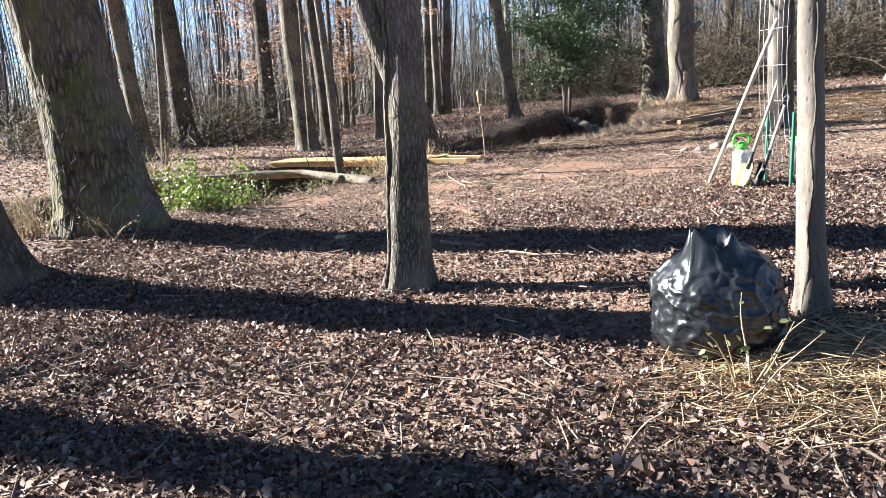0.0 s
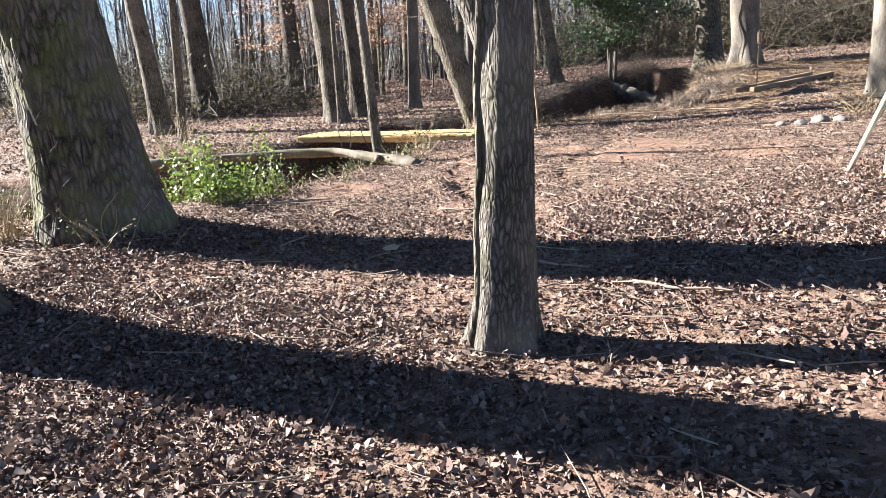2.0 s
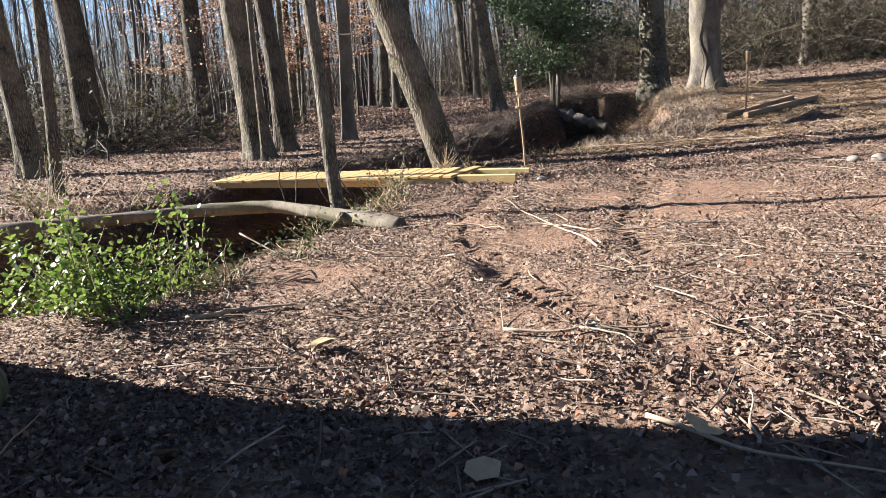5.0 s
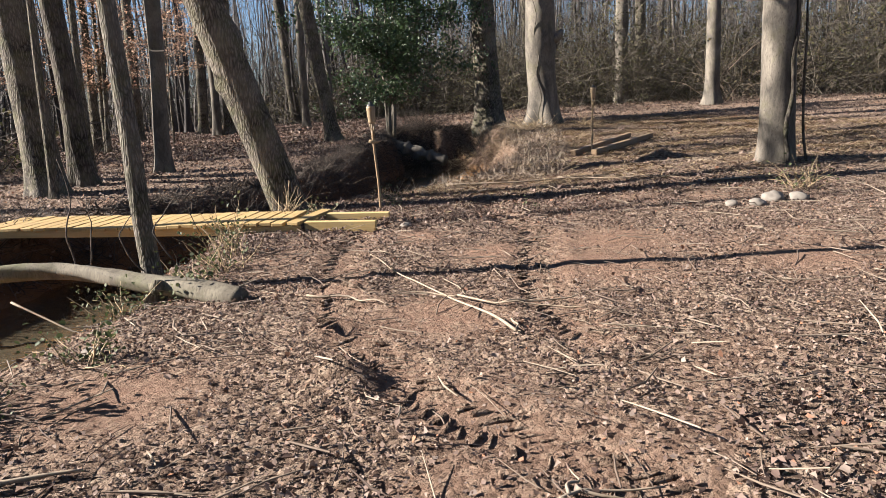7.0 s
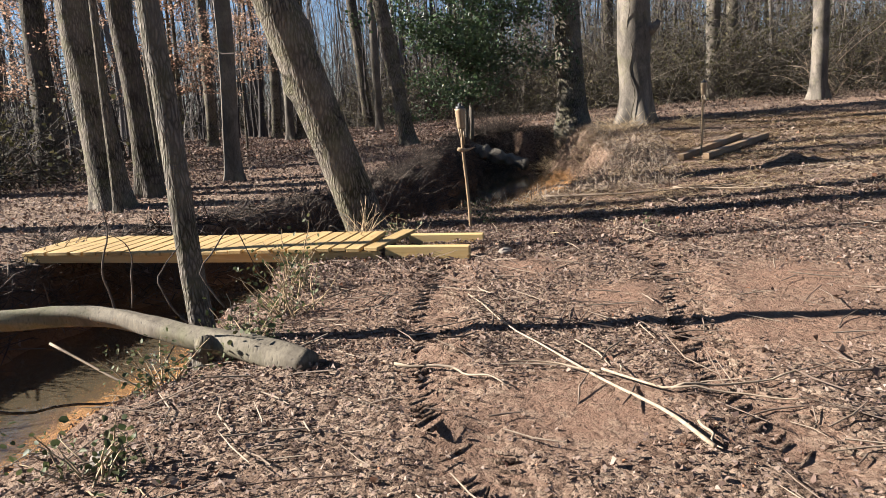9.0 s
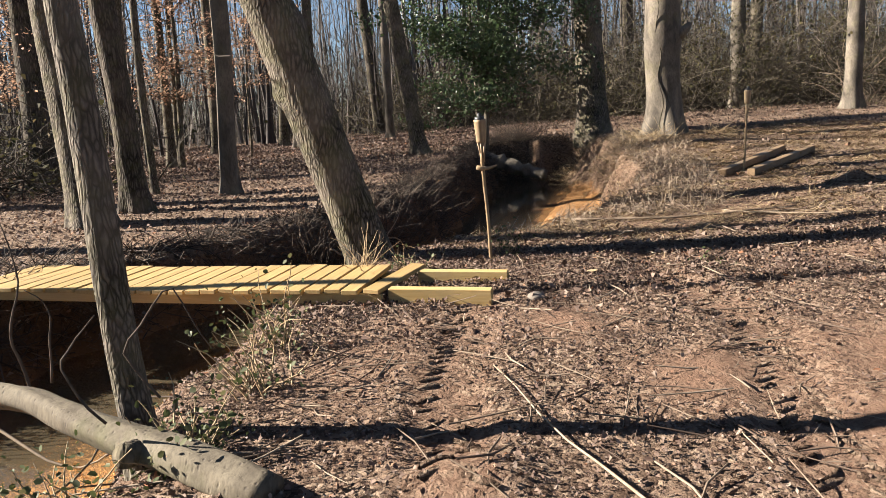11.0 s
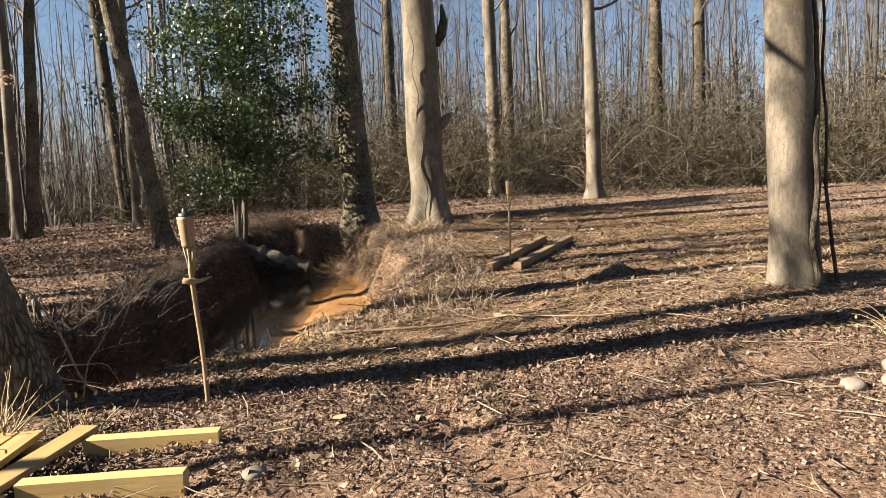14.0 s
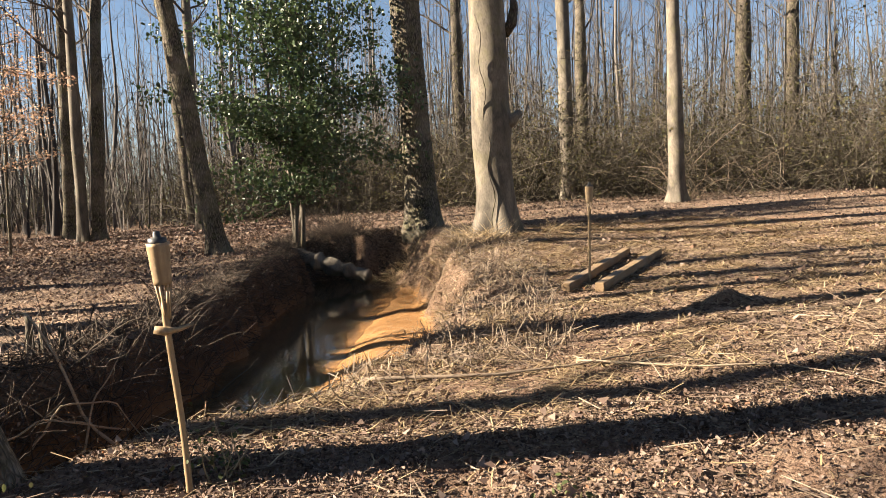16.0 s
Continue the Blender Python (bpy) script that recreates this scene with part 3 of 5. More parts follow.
# trees across the creek
for k, (txt, x, y, r, ru, hu, lean, H, bark, n) in enumerate((
    ("grey trunk in the brush beyond the creek", -7.8, 19.8, 0.24, 0.20, 3.9, (-0.052, -0.02), 15, BARK_GREY, 28),
    ("thin sapling beyond the creek", -6.05, 16.45, 0.09, 0.075, 3.5, (0.07, 0.026), 9, BARK_GREY, 24),
    ("dark thick trunk in the brush", -8.15, 24.4, 0.38, 0.28, 4.4, (-0.028, 0.0), 17, BARK_DARK, 32),
    ("dark trunk by the far path", -6.1, 28.0, 0.32, 0.29, 3.0, (0.02, 0.0), 16, BARK_DARK, 28),
    ("furrowed oak standing among saplings", -3.40, 20.2, 0.27, 0.255, 3.1, (-0.05, 0.0), 16, BARK_GREY, 44),
    ("dark trunk close behind an oak", -2.95, 21.4, 0.21, 0.19, 3.2, (-0.04, 0.0), 15, BARK_DARK, 32),
    ("straight sapling close to an oak", -3.2, 19.4, 0.065, 0.055, 3.0, (0.02, 0.0), 10, BARK_GREY, 24),
    ("grey trunk beyond the creek", -1.5, 23.0, 0.165, 0.16, 3.3, (0.035, 0.0), 15, BARK_PALE, 40),
    ("slim straight trunk across the creek", -3.3, 23.5, 0.09, 0.085, 2.3, (0.03, 0.0), 12, BARK_GREY, 24),
    ("slim straight trunk across the creek", -3.55, 32.0, 0.15, 0.13, 3.0, (0.014, 0.0), 14, BARK_GREY, 24),
    ("leaning grey trunk behind the creek bank", 3.55, 28.6, 0.215, 0.20, 6.9, (-0.146, 0.031), 16, BARK_GREY, 40),
    ("tall forked trunk far back", 5.4, 46.5, 0.28, 0.26, 12, (-0.076, 0.012), 19, BARK_DARK, 24),
    ("pale straight trunk far back", 4.72, 39.7, 0.19, 0.16, 9, (-0.005, 0.0), 17, BARK_PALE, 24),
    ("tall dark trunk with shadow bars", 9.58, 29.8, 0.44, 0.40, 7.6, (-0.045, 0.023), 20, BARK_GREY, 44),
    ("tall bare trunk before the thicket", 20.4, 37.1, 0.32, 0.28, 10, (-0.011, 0.008), 20, BARK_PALE, 32),
    ("pale trunk with a mossy foot before the thicket", 19.85, 30.0, 0.30, 0.21, 8.3, (-0.011, 0.011), 18, BARK_PALE, 32),
    ("straight pale trunk across the creek", 0.66, 38.9, 0.19, 0.16, 8.1, (0.006, 0.0), 17, BARK_PALE, 24),
    ("slightly leaning trunk across the creek", 1.15, 38.9, 0.23, 0.18, 8.2, (0.05, 0.0), 17, BARK_GREY, 24),
    ("slim trunk across the creek", -2.5, 37.8, 0.21, 0.19, 4.8, (0.02, 0.0), 16, BARK_GREY, 24),
    ("slim trunk across the creek", 0.2, 41.5, 0.22, 0.19, 5, (0.03, 0.0), 16, BARK_GREY, 24),
    ("sapling across the creek", -3.04, 24.2, 0.08, 0.07, 3.3, (0.0, 0.0), 11, BARK_GREY, 24),
    ("dark trunk rising behind the thicket", 30.5, 36.0, 0.42, 0.36, 8, (0.0, 0.0), 20, BARK_DARK, 24),
    ("dark trunk rising behind the thicket", 32.5, 34.8, 0.36, 0.32, 8, (0.01, 0.0), 20, BARK_DARK, 24),
    ("grey trunk rising behind the thicket", 24.0, 40.5, 0.32, 0.28, 8, (-0.01, 0.0), 20, BARK_GREY, 24),
    ("dark trunk rising behind the thicket", 18.6, 44.0, 0.36, 0.3, 8, (0.0, 0.0), 20, BARK_DARK, 24),
    ("trunk at the edge of the clearing", 27.5, 22.5, 0.2, 0.17, 6, (0.0, 0.0), 17, BARK_PALE, 24),
    ("tall trunk at the sunny side of the wood", -8.2, 5.6, 0.20, 0.17, 4, (-0.02, 0.0), 17, BARK_DARK, 24),
)):
    tree(txt, x, y, r, ru, hu, lean, H, bark, 50 + k, n, 0.4, 0.04, 14, 3.2, 0.4, 0.01 * (k % 3))

# the dead snag: swollen pale trunk with a broken knot
snag = tree("dead pale snag with a swollen trunk and broken knot", 8.67, 24.22, 0.40, 0.37, 6.1, (-0.022, 0.013), 11, BARK_PALE, 8, 64, 0.42, 0.04, 6, 1.6, 0.7, 0.03, category="dead tree", knots=((2.25, 5.3, 0.14, 0.32), (2.0, 3.6, 0.06, 0.6)), ridges=0.004)
part("stub", tube(np.array([(0.12, -0.2, 2.25), (0.26, -0.3, 2.36), (0.36, -0.33, 2.46), (0.42, -0.34, 2.55)]), [0.16, 0.13, 0.09, 0.05], 14), BARK_PALE, snag, "broken hollow branch stub")
part("broken_limb", tube(np.array([(0.25, -0.1, 4.2), (0.42, -0.12, 4.4), (0.5, -0.12, 4.75), (0.47, -0.1, 5.1)]), [0.13, 0.12, 0.09, 0.03], 12), BARK_DARK, snag, "dark broken limb")

# ---------------- footbridge ----------------
U = Vector((0.888, -0.459, 0)).normalized()      # along the deck, towards the near bank
bridge = thing("footbridge", Matrix.Translation((-0.12, 13.97, 0.0)) @ Matrix.Rotation(math.atan2(U.y, U.x), 4, "Z"), "low footbridge of new yellow pine boards over the creek", "bridge")
bw, pitch = 0.131, 0.149
proto = None
for k in range(26):
    if proto is None:
        bm = box_bm(bw, 0.90, 0.036, 0.004, (0, 0, 0), 0.0)
        proto = bpy.data.meshes.new("board")
        bm.to_mesh(proto)
        bm.free()
        proto.materials.append(make_wood("new_pine_board", (0.30, 0.195, 0.070), (0.44, 0.315, 0.145), (0.22, 0.165, 0.10), 0.45, axis=1))
    b = part("board", proto, None, bridge)
    rnd = random.Random(k)
    b.location = (-0.075 - k * pitch + rnd.uniform(-0.004, 0.004), 0.45 + rnd.uniform(-0.02, 0.02), 0.105 - 0.03 * (k / 26) + 0.025 * math.sin(k * 0.35) * 0.3)
    b.rotation_euler = (rnd.uniform(-0.01, 0.01), rnd.uniform(-0.015, 0.015), rnd.uniform(-0.012, 0.012))
    if k == 0:
        b.location = (0.02, 0.46, 0.118)
        b.rotation_euler = (0.01, 0.03, -0.16)
for yy in (0.07, 0.80):
    part("stringer", box_bm(3.9, 0.045, 0.10, 0.004, (-1.93, yy, 0.034), 0.002, 8, int(yy * 10)), PINE, bridge, "pale pine stringer under the boards")
for yy, a, b in ((0.14, 0.06, 0.86), (0.74, 0.14, 0.90)):
    part("end_beam", box_bm(b - a, 0.09, 0.15, 0.006, ((a + b) / 2, yy, 0.045), 0.004, 4, int(yy * 10)), PINE, bridge, "squared pine beam end in the leaves")

# ---------------- logs ----------------


def log(label, pts, radii, bark, n=22, seed=0, bulge=0.0):
    P0 = Vector(pts[0])
    top = thing("fallen_log", Matrix.Translation(P0), label, "log")
    t = np.linspace(0, 1, len(pts))
    tt = np.linspace(0, 1, 60)
    P = np.stack([np.interp(tt, t, np.array(pts)[:, i]) for i in range(3)], -1) - np.array(P0)
    ker = np.ones(7) / 7
    Ps = P.copy()
    for i in range(3):
        Ps[3:-3, i] = np.convolve(P[:, i], ker, "valid")
    R = np.interp(tt, t, radii) * (1 + bulge * np.sin(tt * 38) + 0.6 * bulge * np.sin(tt * 61 + 1))
    rg = np.random.default_rng(seed)
    ph = rg.random(4) * 6
    s = lambda a, Q: 1 + 0.10 * np.sin(2 * a + Q[:, :1] * 3 + ph[0]) + 0.07 * np.sin(5 * a + Q[:, :1] * 9 + ph[1]) + 0.04 * np.sin(3 * a - Q[:, :1] * 17 + ph[2])
    part("trunk", tube(Ps, R, n, s), bark, top)
    return top


la = log("fallen mossy log lying across the creek", [(-0.95, 11.42, 0.02), (-1.25, 11.72, 0.06), (-1.72, 12.18, 0.08), (-2.2, 12.75, 0.10), (-3.0, 12.95, 0.10), (-4.2, 12.75, 0.10), (-5.4, 12.65, 0.08), (-6.3, 12.6, 0.05)], [0.075, 0.08, 0.075, 0.068, 0.066, 0.072, 0.085, 0.095], BARK_LOG, seed=3)
# bulges stand in for shadow bars on it, pale bark for the sunlight
log("rotting log lying in the creek head", [(7.1, 27.9, -0.50), (6.4, 28.4, -0.26), (5.75, 29.0, 0.0), (4.9, 29.9, 0.26)], [0.17, 0.19, 0.19, 0.17], BARK_YOUNG, seed=5, bulge=0.16)

# ---------------- squared timbers on the right bank ----------------


def timber(a, b, label):
    a, b = Vector(a), Vector(b)
    L = (b - a).length
    za, zb = gz(a.x, a.y) + 0.045, gz(b.x, b.y) + 0.045
    ob = part("timber", box_bm(L, 0.115, 0.115, 0.006, (0, 0, 0), 0.004, 6, int(L * 10)), TIMBER)
    ob.matrix_world = Matrix.Translation(((a.x + b.x) / 2, (a.y + b.y) / 2, (za + zb) / 2 + 0.01)) @ (b - a).to_track_quat("X", "Z").to_matrix().to_4x4() @ Matrix.Rotation(-math.asin((zb - za) / L), 4, "Y")
    return tagged(ob, label, "timber", "timbers on the bank")


timber((6.10, 18.42, 0), (8.72, 20.22, 0), "long squared brown timber lying on the straw")
timber((6.36, 18.08, 0), (9.06, 19.86, 0), "long squared brown timber lying beside another")

# ---------------- bamboo torches ----------------


def torch(x, y, h, tilt, label, cup=True):
    top = thing("garden_torch", Matrix.Translation((x, y, gz(x, y))) @ Matrix.Rotation(tilt[0], 4, "X") @ Matrix.Rotation(tilt[1], 4, "Y"), label, "garden torch", "bamboo torches")
    hs = np.linspace(-0.15, h - 0.33, 26)
    nod = lambda a, Q: 1 + 0.12 * np.exp(-((np.mod(Q[:, 2:3], 0.27) - 0.13) / 0.012) ** 2) + 0 * a
    part("pole", tube(np.stack([0.006 * np.sin(hs * 5), 0 * hs, hs], -1), np.full(26, 0.017), 10, nod), BAMBOO, top)
    for k in range(6):
        a = k * math.pi / 3
        c, s = math.cos(a), math.sin(a)
        part("splint", tube(np.array([(0.014 * c, 0.014 * s, h - 0.42), (0.022 * c, 0.022 * s, h - 0.33), (0.038 * c, 0.038 * s, h - 0.22)]), [0.006, 0.007, 0.006], 4), BAMBOO, top)
    hs = np.linspace(h - 0.24, h - 0.03, 12)
    weave = lambda a, Q: 1 + 0.05 * np.sin(8 * a + np.where((np.round((Q[:, 2:3] - h) / 0.019) % 2) > 0, 0, np.pi))
    basket = part("basket", tube(np.stack([0 * hs, 0 * hs, hs], -1), np.linspace(0.043, 0.056, 12), 24, weave), BAMBOO, top, "woven bamboo basket")
    part("oil_can", tube(np.array([(0, 0, h - 0.05), (0, 0, h - 0.005), (0, 0, h - 0.004), (0, 0, h + 0.02), (0, 0, h + 0.03)]), [0.045, 0.045, 0.02, 0.018, 0.012], 16), PLASTIC_DARK, basket, "dark metal oil can with a wick")
    return top


t1 = torch(1.17, 15.12, 1.36, (0.03, -0.06), "bamboo garden torch stuck in the creek bank")
part("cross_stick", tube(np.array([(-0.07, -0.02, 0.90), (-0.02, -0.025, 0.885), (0.04, -0.02, 0.88), (0.12, -0.03, 0.9)]), [0.02, 0.024, 0.014, 0.007], 8), BAMBOO, t1, "split piece of bamboo standing out")
torch(6.72, 18.72, 1.32, (0.0, 0.02), "thin bamboo garden torch beside two timbers")

# ---------------- the corner with the bin bag ----------------


def bin_bag(x, y, s):
    bm = bmesh.new()
    bmesh.ops.create_icosphere(bm, subdivisions=6, radius=1.0)
    for v in bm.verts:
        p = v.co.copy()
        h = p.z
        r = math.hypot(p.x, p.y)
        # slack sides, sagging wider at the foot, gathered neck on top
        belly = (1 - abs(h) ** 2.6) ** 0.5 if abs(h) < 1 else 0.0
        k = (belly / r if r > 1e-4 else 1.0) * (1.05 - 0.12 * h)
        k *= 1 + 0.08 * noise.noise(p * 1.4 + Vector((3, 1, 0)))
        z = max(h, -0.82)
        bend = noise.noise(p * 1.7) * 2.2 + p.x * 1.3
        c1 = 1 - abs(math.sin(5.0 * h + 2.1 * bend))
        c2 = 1 - abs(math.sin(9.0 * h - 1.7 * p.y * 3 + 3.0 * noise.noise(p * 2.9)))
        c3 = 1 - abs(noise.noise(p * 5.5)) * 3
        d = 0.055 * c1**3 + 0.035 * c2**3 + 0.02 * max(0, c3) + 0.015 * noise.noise(p * 14)
        q = Vector((p.x * k, p.y * k, z))
        q += Vector((p.x, p.y, 0.3 * h)) * d * 1.2
        v.co = Vector((q.x * 0.335, q.y * 0.30, (q.z + 0.82) * 0.255))
        if h > 0:
            # torn mouth: a pit with a raised, crumpled rim on one side
            d = math.hypot(p.x + 0.20, p.y + 0.22)
            rim = math.exp(-((d - 0.30) / 0.09) ** 2) * (0.55 + 0.9 * max(0.0, noise.noise(Vector((p.x * 4, p.y * 4, 2.0))) + 0.25))
            v.co += Vector((-0.01, 0.01, 0.105)) * rim
            v.co.z -= 0.10 * math.exp(-(d / 0.22) ** 2)
    for f in bm.faces:
        f.smooth = True
    ob = part("bin_bag", bm, PLASTIC_BLACK)
    ob.matrix_world = Matrix.Translation((x, y, gz(x, y) - 0.01)) @ Matrix.Diagonal((s, s, s * 1.34, 1))
    return tagged(ob, "full black plastic bin bag on the leaf litter", "bin bag")


bin_bag(1.30, 3.46, 0.87)


def post_between(name, a, b, r, material, label, category, n=12, taper=1.0, group=""):
    a, b = Vector(a), Vector(b)
    pts = np.array([a.lerp(b, k / 8) - a for k in range(9)])
    ob = part(name, tube(pts, np.linspace(r, r * taper, 9), n), material)
    ob.location = a
    return tagged(ob, label, category, group)


def gpt(x, y, dz=0.0):
    return (x, y, gz(x, y) + dz)


# ---------------- tools and panel leaning in the clearing ----------------
post_between("wooden_pole", gpt(3.28, 8.5, -0.02), (3.90, 8.25, 1.95), 0.024, POLE, "long pale wooden pole leaning on a wire panel", "pole")

panel = thing("wire_panel", Matrix.Translation(gpt(3.84, 7.95)), "bent galvanised wire garden panel tied to green posts", "wire panel")
va, vb = Vector((-0.03, 0.20, 0)), Vector((0.06, -0.24, 0))


def panel_at(s, h):
    bow = 0.06 * math.sin(h * 1.5)
    p = va.lerp(vb, s)
    return (p.x - 0.13 * h / 1.8 - bow * 0.5, p.y + bow, 0.06 + h)


for k in range(7):
    part("wire", tube(np.array([panel_at(k / 6, h) for h in np.linspace(0, 2.1, 9)]), np.full(9, 0.0026), 4), GALVANISED, panel)
for k in range(6):
    part("wire", tube(np.array([panel_at(s, 0.1 + k * 0.38) for s in np.linspace(0, 1, 4)]), np.full(4, 0.0024), 4), GALVANISED, panel)
for p, h in (((-0.02, 0.25), 0.85), ((0.0, -0.28), 0.80)):
    ob = part("post", box_bm(0.032, 0.028, h + 0.15, 0.004, (p[0], p[1], h / 2 - 0.07), 0.001), GREEN_STEEL, panel, "green painted steel post")


def lathe(profile, n=24):
    P = np.array([(0, 0, z) for _, z in profile])
    return tube(P, [r for r, _ in profile], n)


spr = thing("pump_sprayer", Matrix.Translation(gpt(3.48, 8.1)), "white pump sprayer with a lime green top on the ground", "sprayer")
part("tank", lathe([(0.075, 0.0), (0.088, 0.01), (0.09, 0.03), (0.09, 0.36), (0.086, 0.38), (0.06, 0.41), (0.05, 0.42)]), PLASTIC_WHITE, spr)
part("foot", lathe([(0.093, -0.005), (0.096, 0.0), (0.096, 0.09), (0.091, 0.1)]), YELLOWED, spr, "yellowish foot ring")
collar = part("collar", lathe([(0.055, 0.41), (0.06, 0.42), (0.06, 0.47), (0.045, 0.475), (0.03, 0.5)]), PLASTIC_GREEN, spr, "lime green screw collar")
part("handle", tube(np.array([(-0.085, 0, 0.47), (-0.09, 0, 0.54), (-0.07, 0, 0.575), (0, 0, 0.58), (0.07, 0, 0.575), (0.09, 0, 0.54), (0.085, 0, 0.47)]), np.full(7, 0.014), 8), PLASTIC_GREEN, collar, "lime green pump handle")
part("hose", tube(np.array([(0.05, 0.0, 0.40), (0.11, -0.03, 0.36), (0.13, -0.04, 0.22), (0.08, -0.06, 0.12), (0.12, -0.05, 0.03), (0.2, -0.02, 0.02)]), np.full(6, 0.006), 6), PLASTIC_DARK, spr, "thin black hose")


def shovel(base, tip, label, blade_mat, blade=True):
    base, tip = Vector(base), Vector(tip)
    q = (tip - base).to_track_quat("Z", "Y").to_matrix().to_4x4()
    L = (tip - base).length
    top = thing("shovel", Matrix.Translation(base) @ q, label, "shovel", "shovels leaning on the panel")
    part("shaft", tube(np.array([(0, 0, 0.24), (0, 0, L * 0.5), (0, 0, L)]), [0.019, 0.017, 0.016], 10), POLE, top)
    bm = bmesh.new()
    prof = [(0.0, 0.03), (0.04, 0.075), (0.12, 0.095), (0.24, 0.10), (0.28, 0.085), (0.29, 0.02)]
    rows = []
    for z, w in prof:
        rows.append([bm.verts.new((w * u, 0.035 * u * u - 0.012, z)) for u in (-1, -0.5, 0, 0.5, 1)])
    for a, b in zip(rows, rows[1:]):
        for i in range(4):
            bm.faces.new((a[i], a[i + 1], b[i + 1], b[i]))
    bmesh.ops.solidify(bm, geom=bm.faces[:], thickness=0.003)
    part("blade", bm, blade_mat, top)
    part("socket", tube(np.array([(0, 0, 0.22), (0, 0, 0.3), (0, 0, 0.42)]), [0.022, 0.023, 0.021], 10), PLASTIC_DARK, top, "dark steel socket")
    if not blade:
        part("grip", tube(np.array([(-0.06, 0, L), (-0.055, 0, L + 0.08), (0, 0, L + 0.11), (0.055, 0, L + 0.08), (0.06, 0, L)]), np.full(5, 0.014), 8), PLASTIC_DARK, top, "black D-shaped grip")
    return top


shovel(gpt(3.40, 7.90, 0.0), (3.82, 8.02, 1.28), "shovel with a worn yellowish blade leaning on the panel", YELLOWED)
shovel(gpt(3.58, 7.88, 0.0), (3.84, 7.88, 1.02), "short black-gripped shovel leaning on the panel", PLASTIC_DARK, False)

bm = bmesh.new()
bmesh.ops.create_icosphere(bm, subdivisions=4, radius=1.0)
for v in bm.verts:
    p = v.co
    q = Vector([math.copysign(abs(c) ** 0.55, c) for c in p])
    v.co = Vector((q.x * 0.15, q.y * 0.11, q.z * 0.22 + 0.21)) * (1 + 0.10 * noise.noise(p * 3))
for f in bm.faces:
    f.smooth = True
pack = thing("tool_bag", Matrix.Translation(gpt(4.42, 8.5)), "dark grey tool bag with bright green trim on leaves", "bag")
body = part("body", bm, PLASTIC_DARK, pack)
part("flap", box_bm(0.2, 0.16, 0.035, 0.012, (-0.04, 0, 0.43), 0.01, 3, 4), PLASTIC_GREEN, body, "bright green top flap")
part("strap", tube(np.array([(-0.12, -0.1, 0.36), (-0.1, -0.13, 0.3), (-0.1, -0.135, 0.15), (-0.12, -0.1, 0.06)]), np.full(4, 0.012), 6), PLASTIC_DARK, body)

# ---------------- vines on the trunks ----------------


def vine(parent, pts, r, label, mat=None):
    part("vine", tube(np.array(pts), np.linspace(r, r * 0.6, len(pts)), 8), mat or BARK_DARK, parent, label)


def trunk_vine(x, y, r, lean, a0, a1, h0, h1, vr, seed, mat=None):
    """A woody vine that winds up a trunk."""
    rg = np.random.default_rng(seed)
    top = [o for o in scene.objects if o.name.startswith("tree") and o.parent is None and abs(o.location.x - x) < 0.05 and abs(o.location.y - y) < 0.05][0]
    pts = []
    for k in range(24):
        s = k / 23
        h = h0 + (h1 - h0) * s
        a = a0 + (a1 - a0) * s + 0.12 * math.sin(k * 1.1 + seed)
        rr = r * (1 + 0.35 * math.exp(-max(0, h) / (r + 0.08))) + vr * 0.5
        pts.append((lean[0] * h + rr * math.cos(a), lean[1] * h + rr * math.sin(a), h))
    vine(top, pts, vr, "dark woody vine", mat)


trunk_vine(7.02, 14.28, 0.235, (-0.015, 0.024), -2.0, -0.5, -0.05, 3.8, 0.035, 1)
trunk_vine(7.02, 14.28, 0.30, (0.02, 0.024), -0.9, -0.3, -0.05, 4.6, 0.02, 2)
trunk_vine(1.98, 3.83, 0.07, (-0.06, 0.05), -2.6, -1.2, -0.03, 1.6, 0.008, 3)
trunk_vine(8.67, 24.22, 0.42, (-0.03, 0.013), -2.2, -2.5, 0.1, 4.5, 0.014, 4)
trunk_vine(-0.23, 5.17, 0.125, (0.036, 0.0), 3.4, 3.6, 0.0, 2.6, 0.022, 5, BARK_GREY)
trunk_vine(-3.62, 8.02, 0.47, (-0.105, -0.03), -1.9, -1.75, -0.02, 0.9, 0.007, 6, BARK_TWIG)
trunk_vine(-3.62, 8.02, 0.47, (-0.105, -0.03), -1.3, -1.5, -0.02, 1.1, 0.007, 7, BARK_TWIG)

# ---------------- scatter helpers ----------------
LEAF = np.array([(0, 0, 0), (0.34, 0.30, 0.10), (0.28, 0.76, 0.13), (0, 1.0, 0.02), (-0.28, 0.76, 0.13), (-0.34, 0.30, 0.10)])
LEAF_F = np.array([(0, 1, 2, 3), (0, 3, 4, 5)])


def turned(n, rg, tilt, yaw=None):
    a = rg.uniform(0, 2 * np.pi, n) if yaw is None else yaw
    b, c = rg.normal(0, tilt, n), rg.normal(0, tilt, n)
    ca, sa, cb, sb, cc, sc = np.cos(a), np.sin(a), np.cos(b), np.sin(b), np.cos(c), np.sin(c)
    o, z = np.ones(n), np.zeros(n)
    Rz = np.array([[ca, -sa, z], [sa, ca, z], [z, z, o]])
    Rx = np.array([[o, z, z], [z, cb, -sb], [z, sb, cb]])
    Ry = np.array([[cc, z, sc], [z, o, z], [-sc, z, cc]])
    return np.einsum("ijn,jkn,kln->nil", Rz, Rx, Ry)


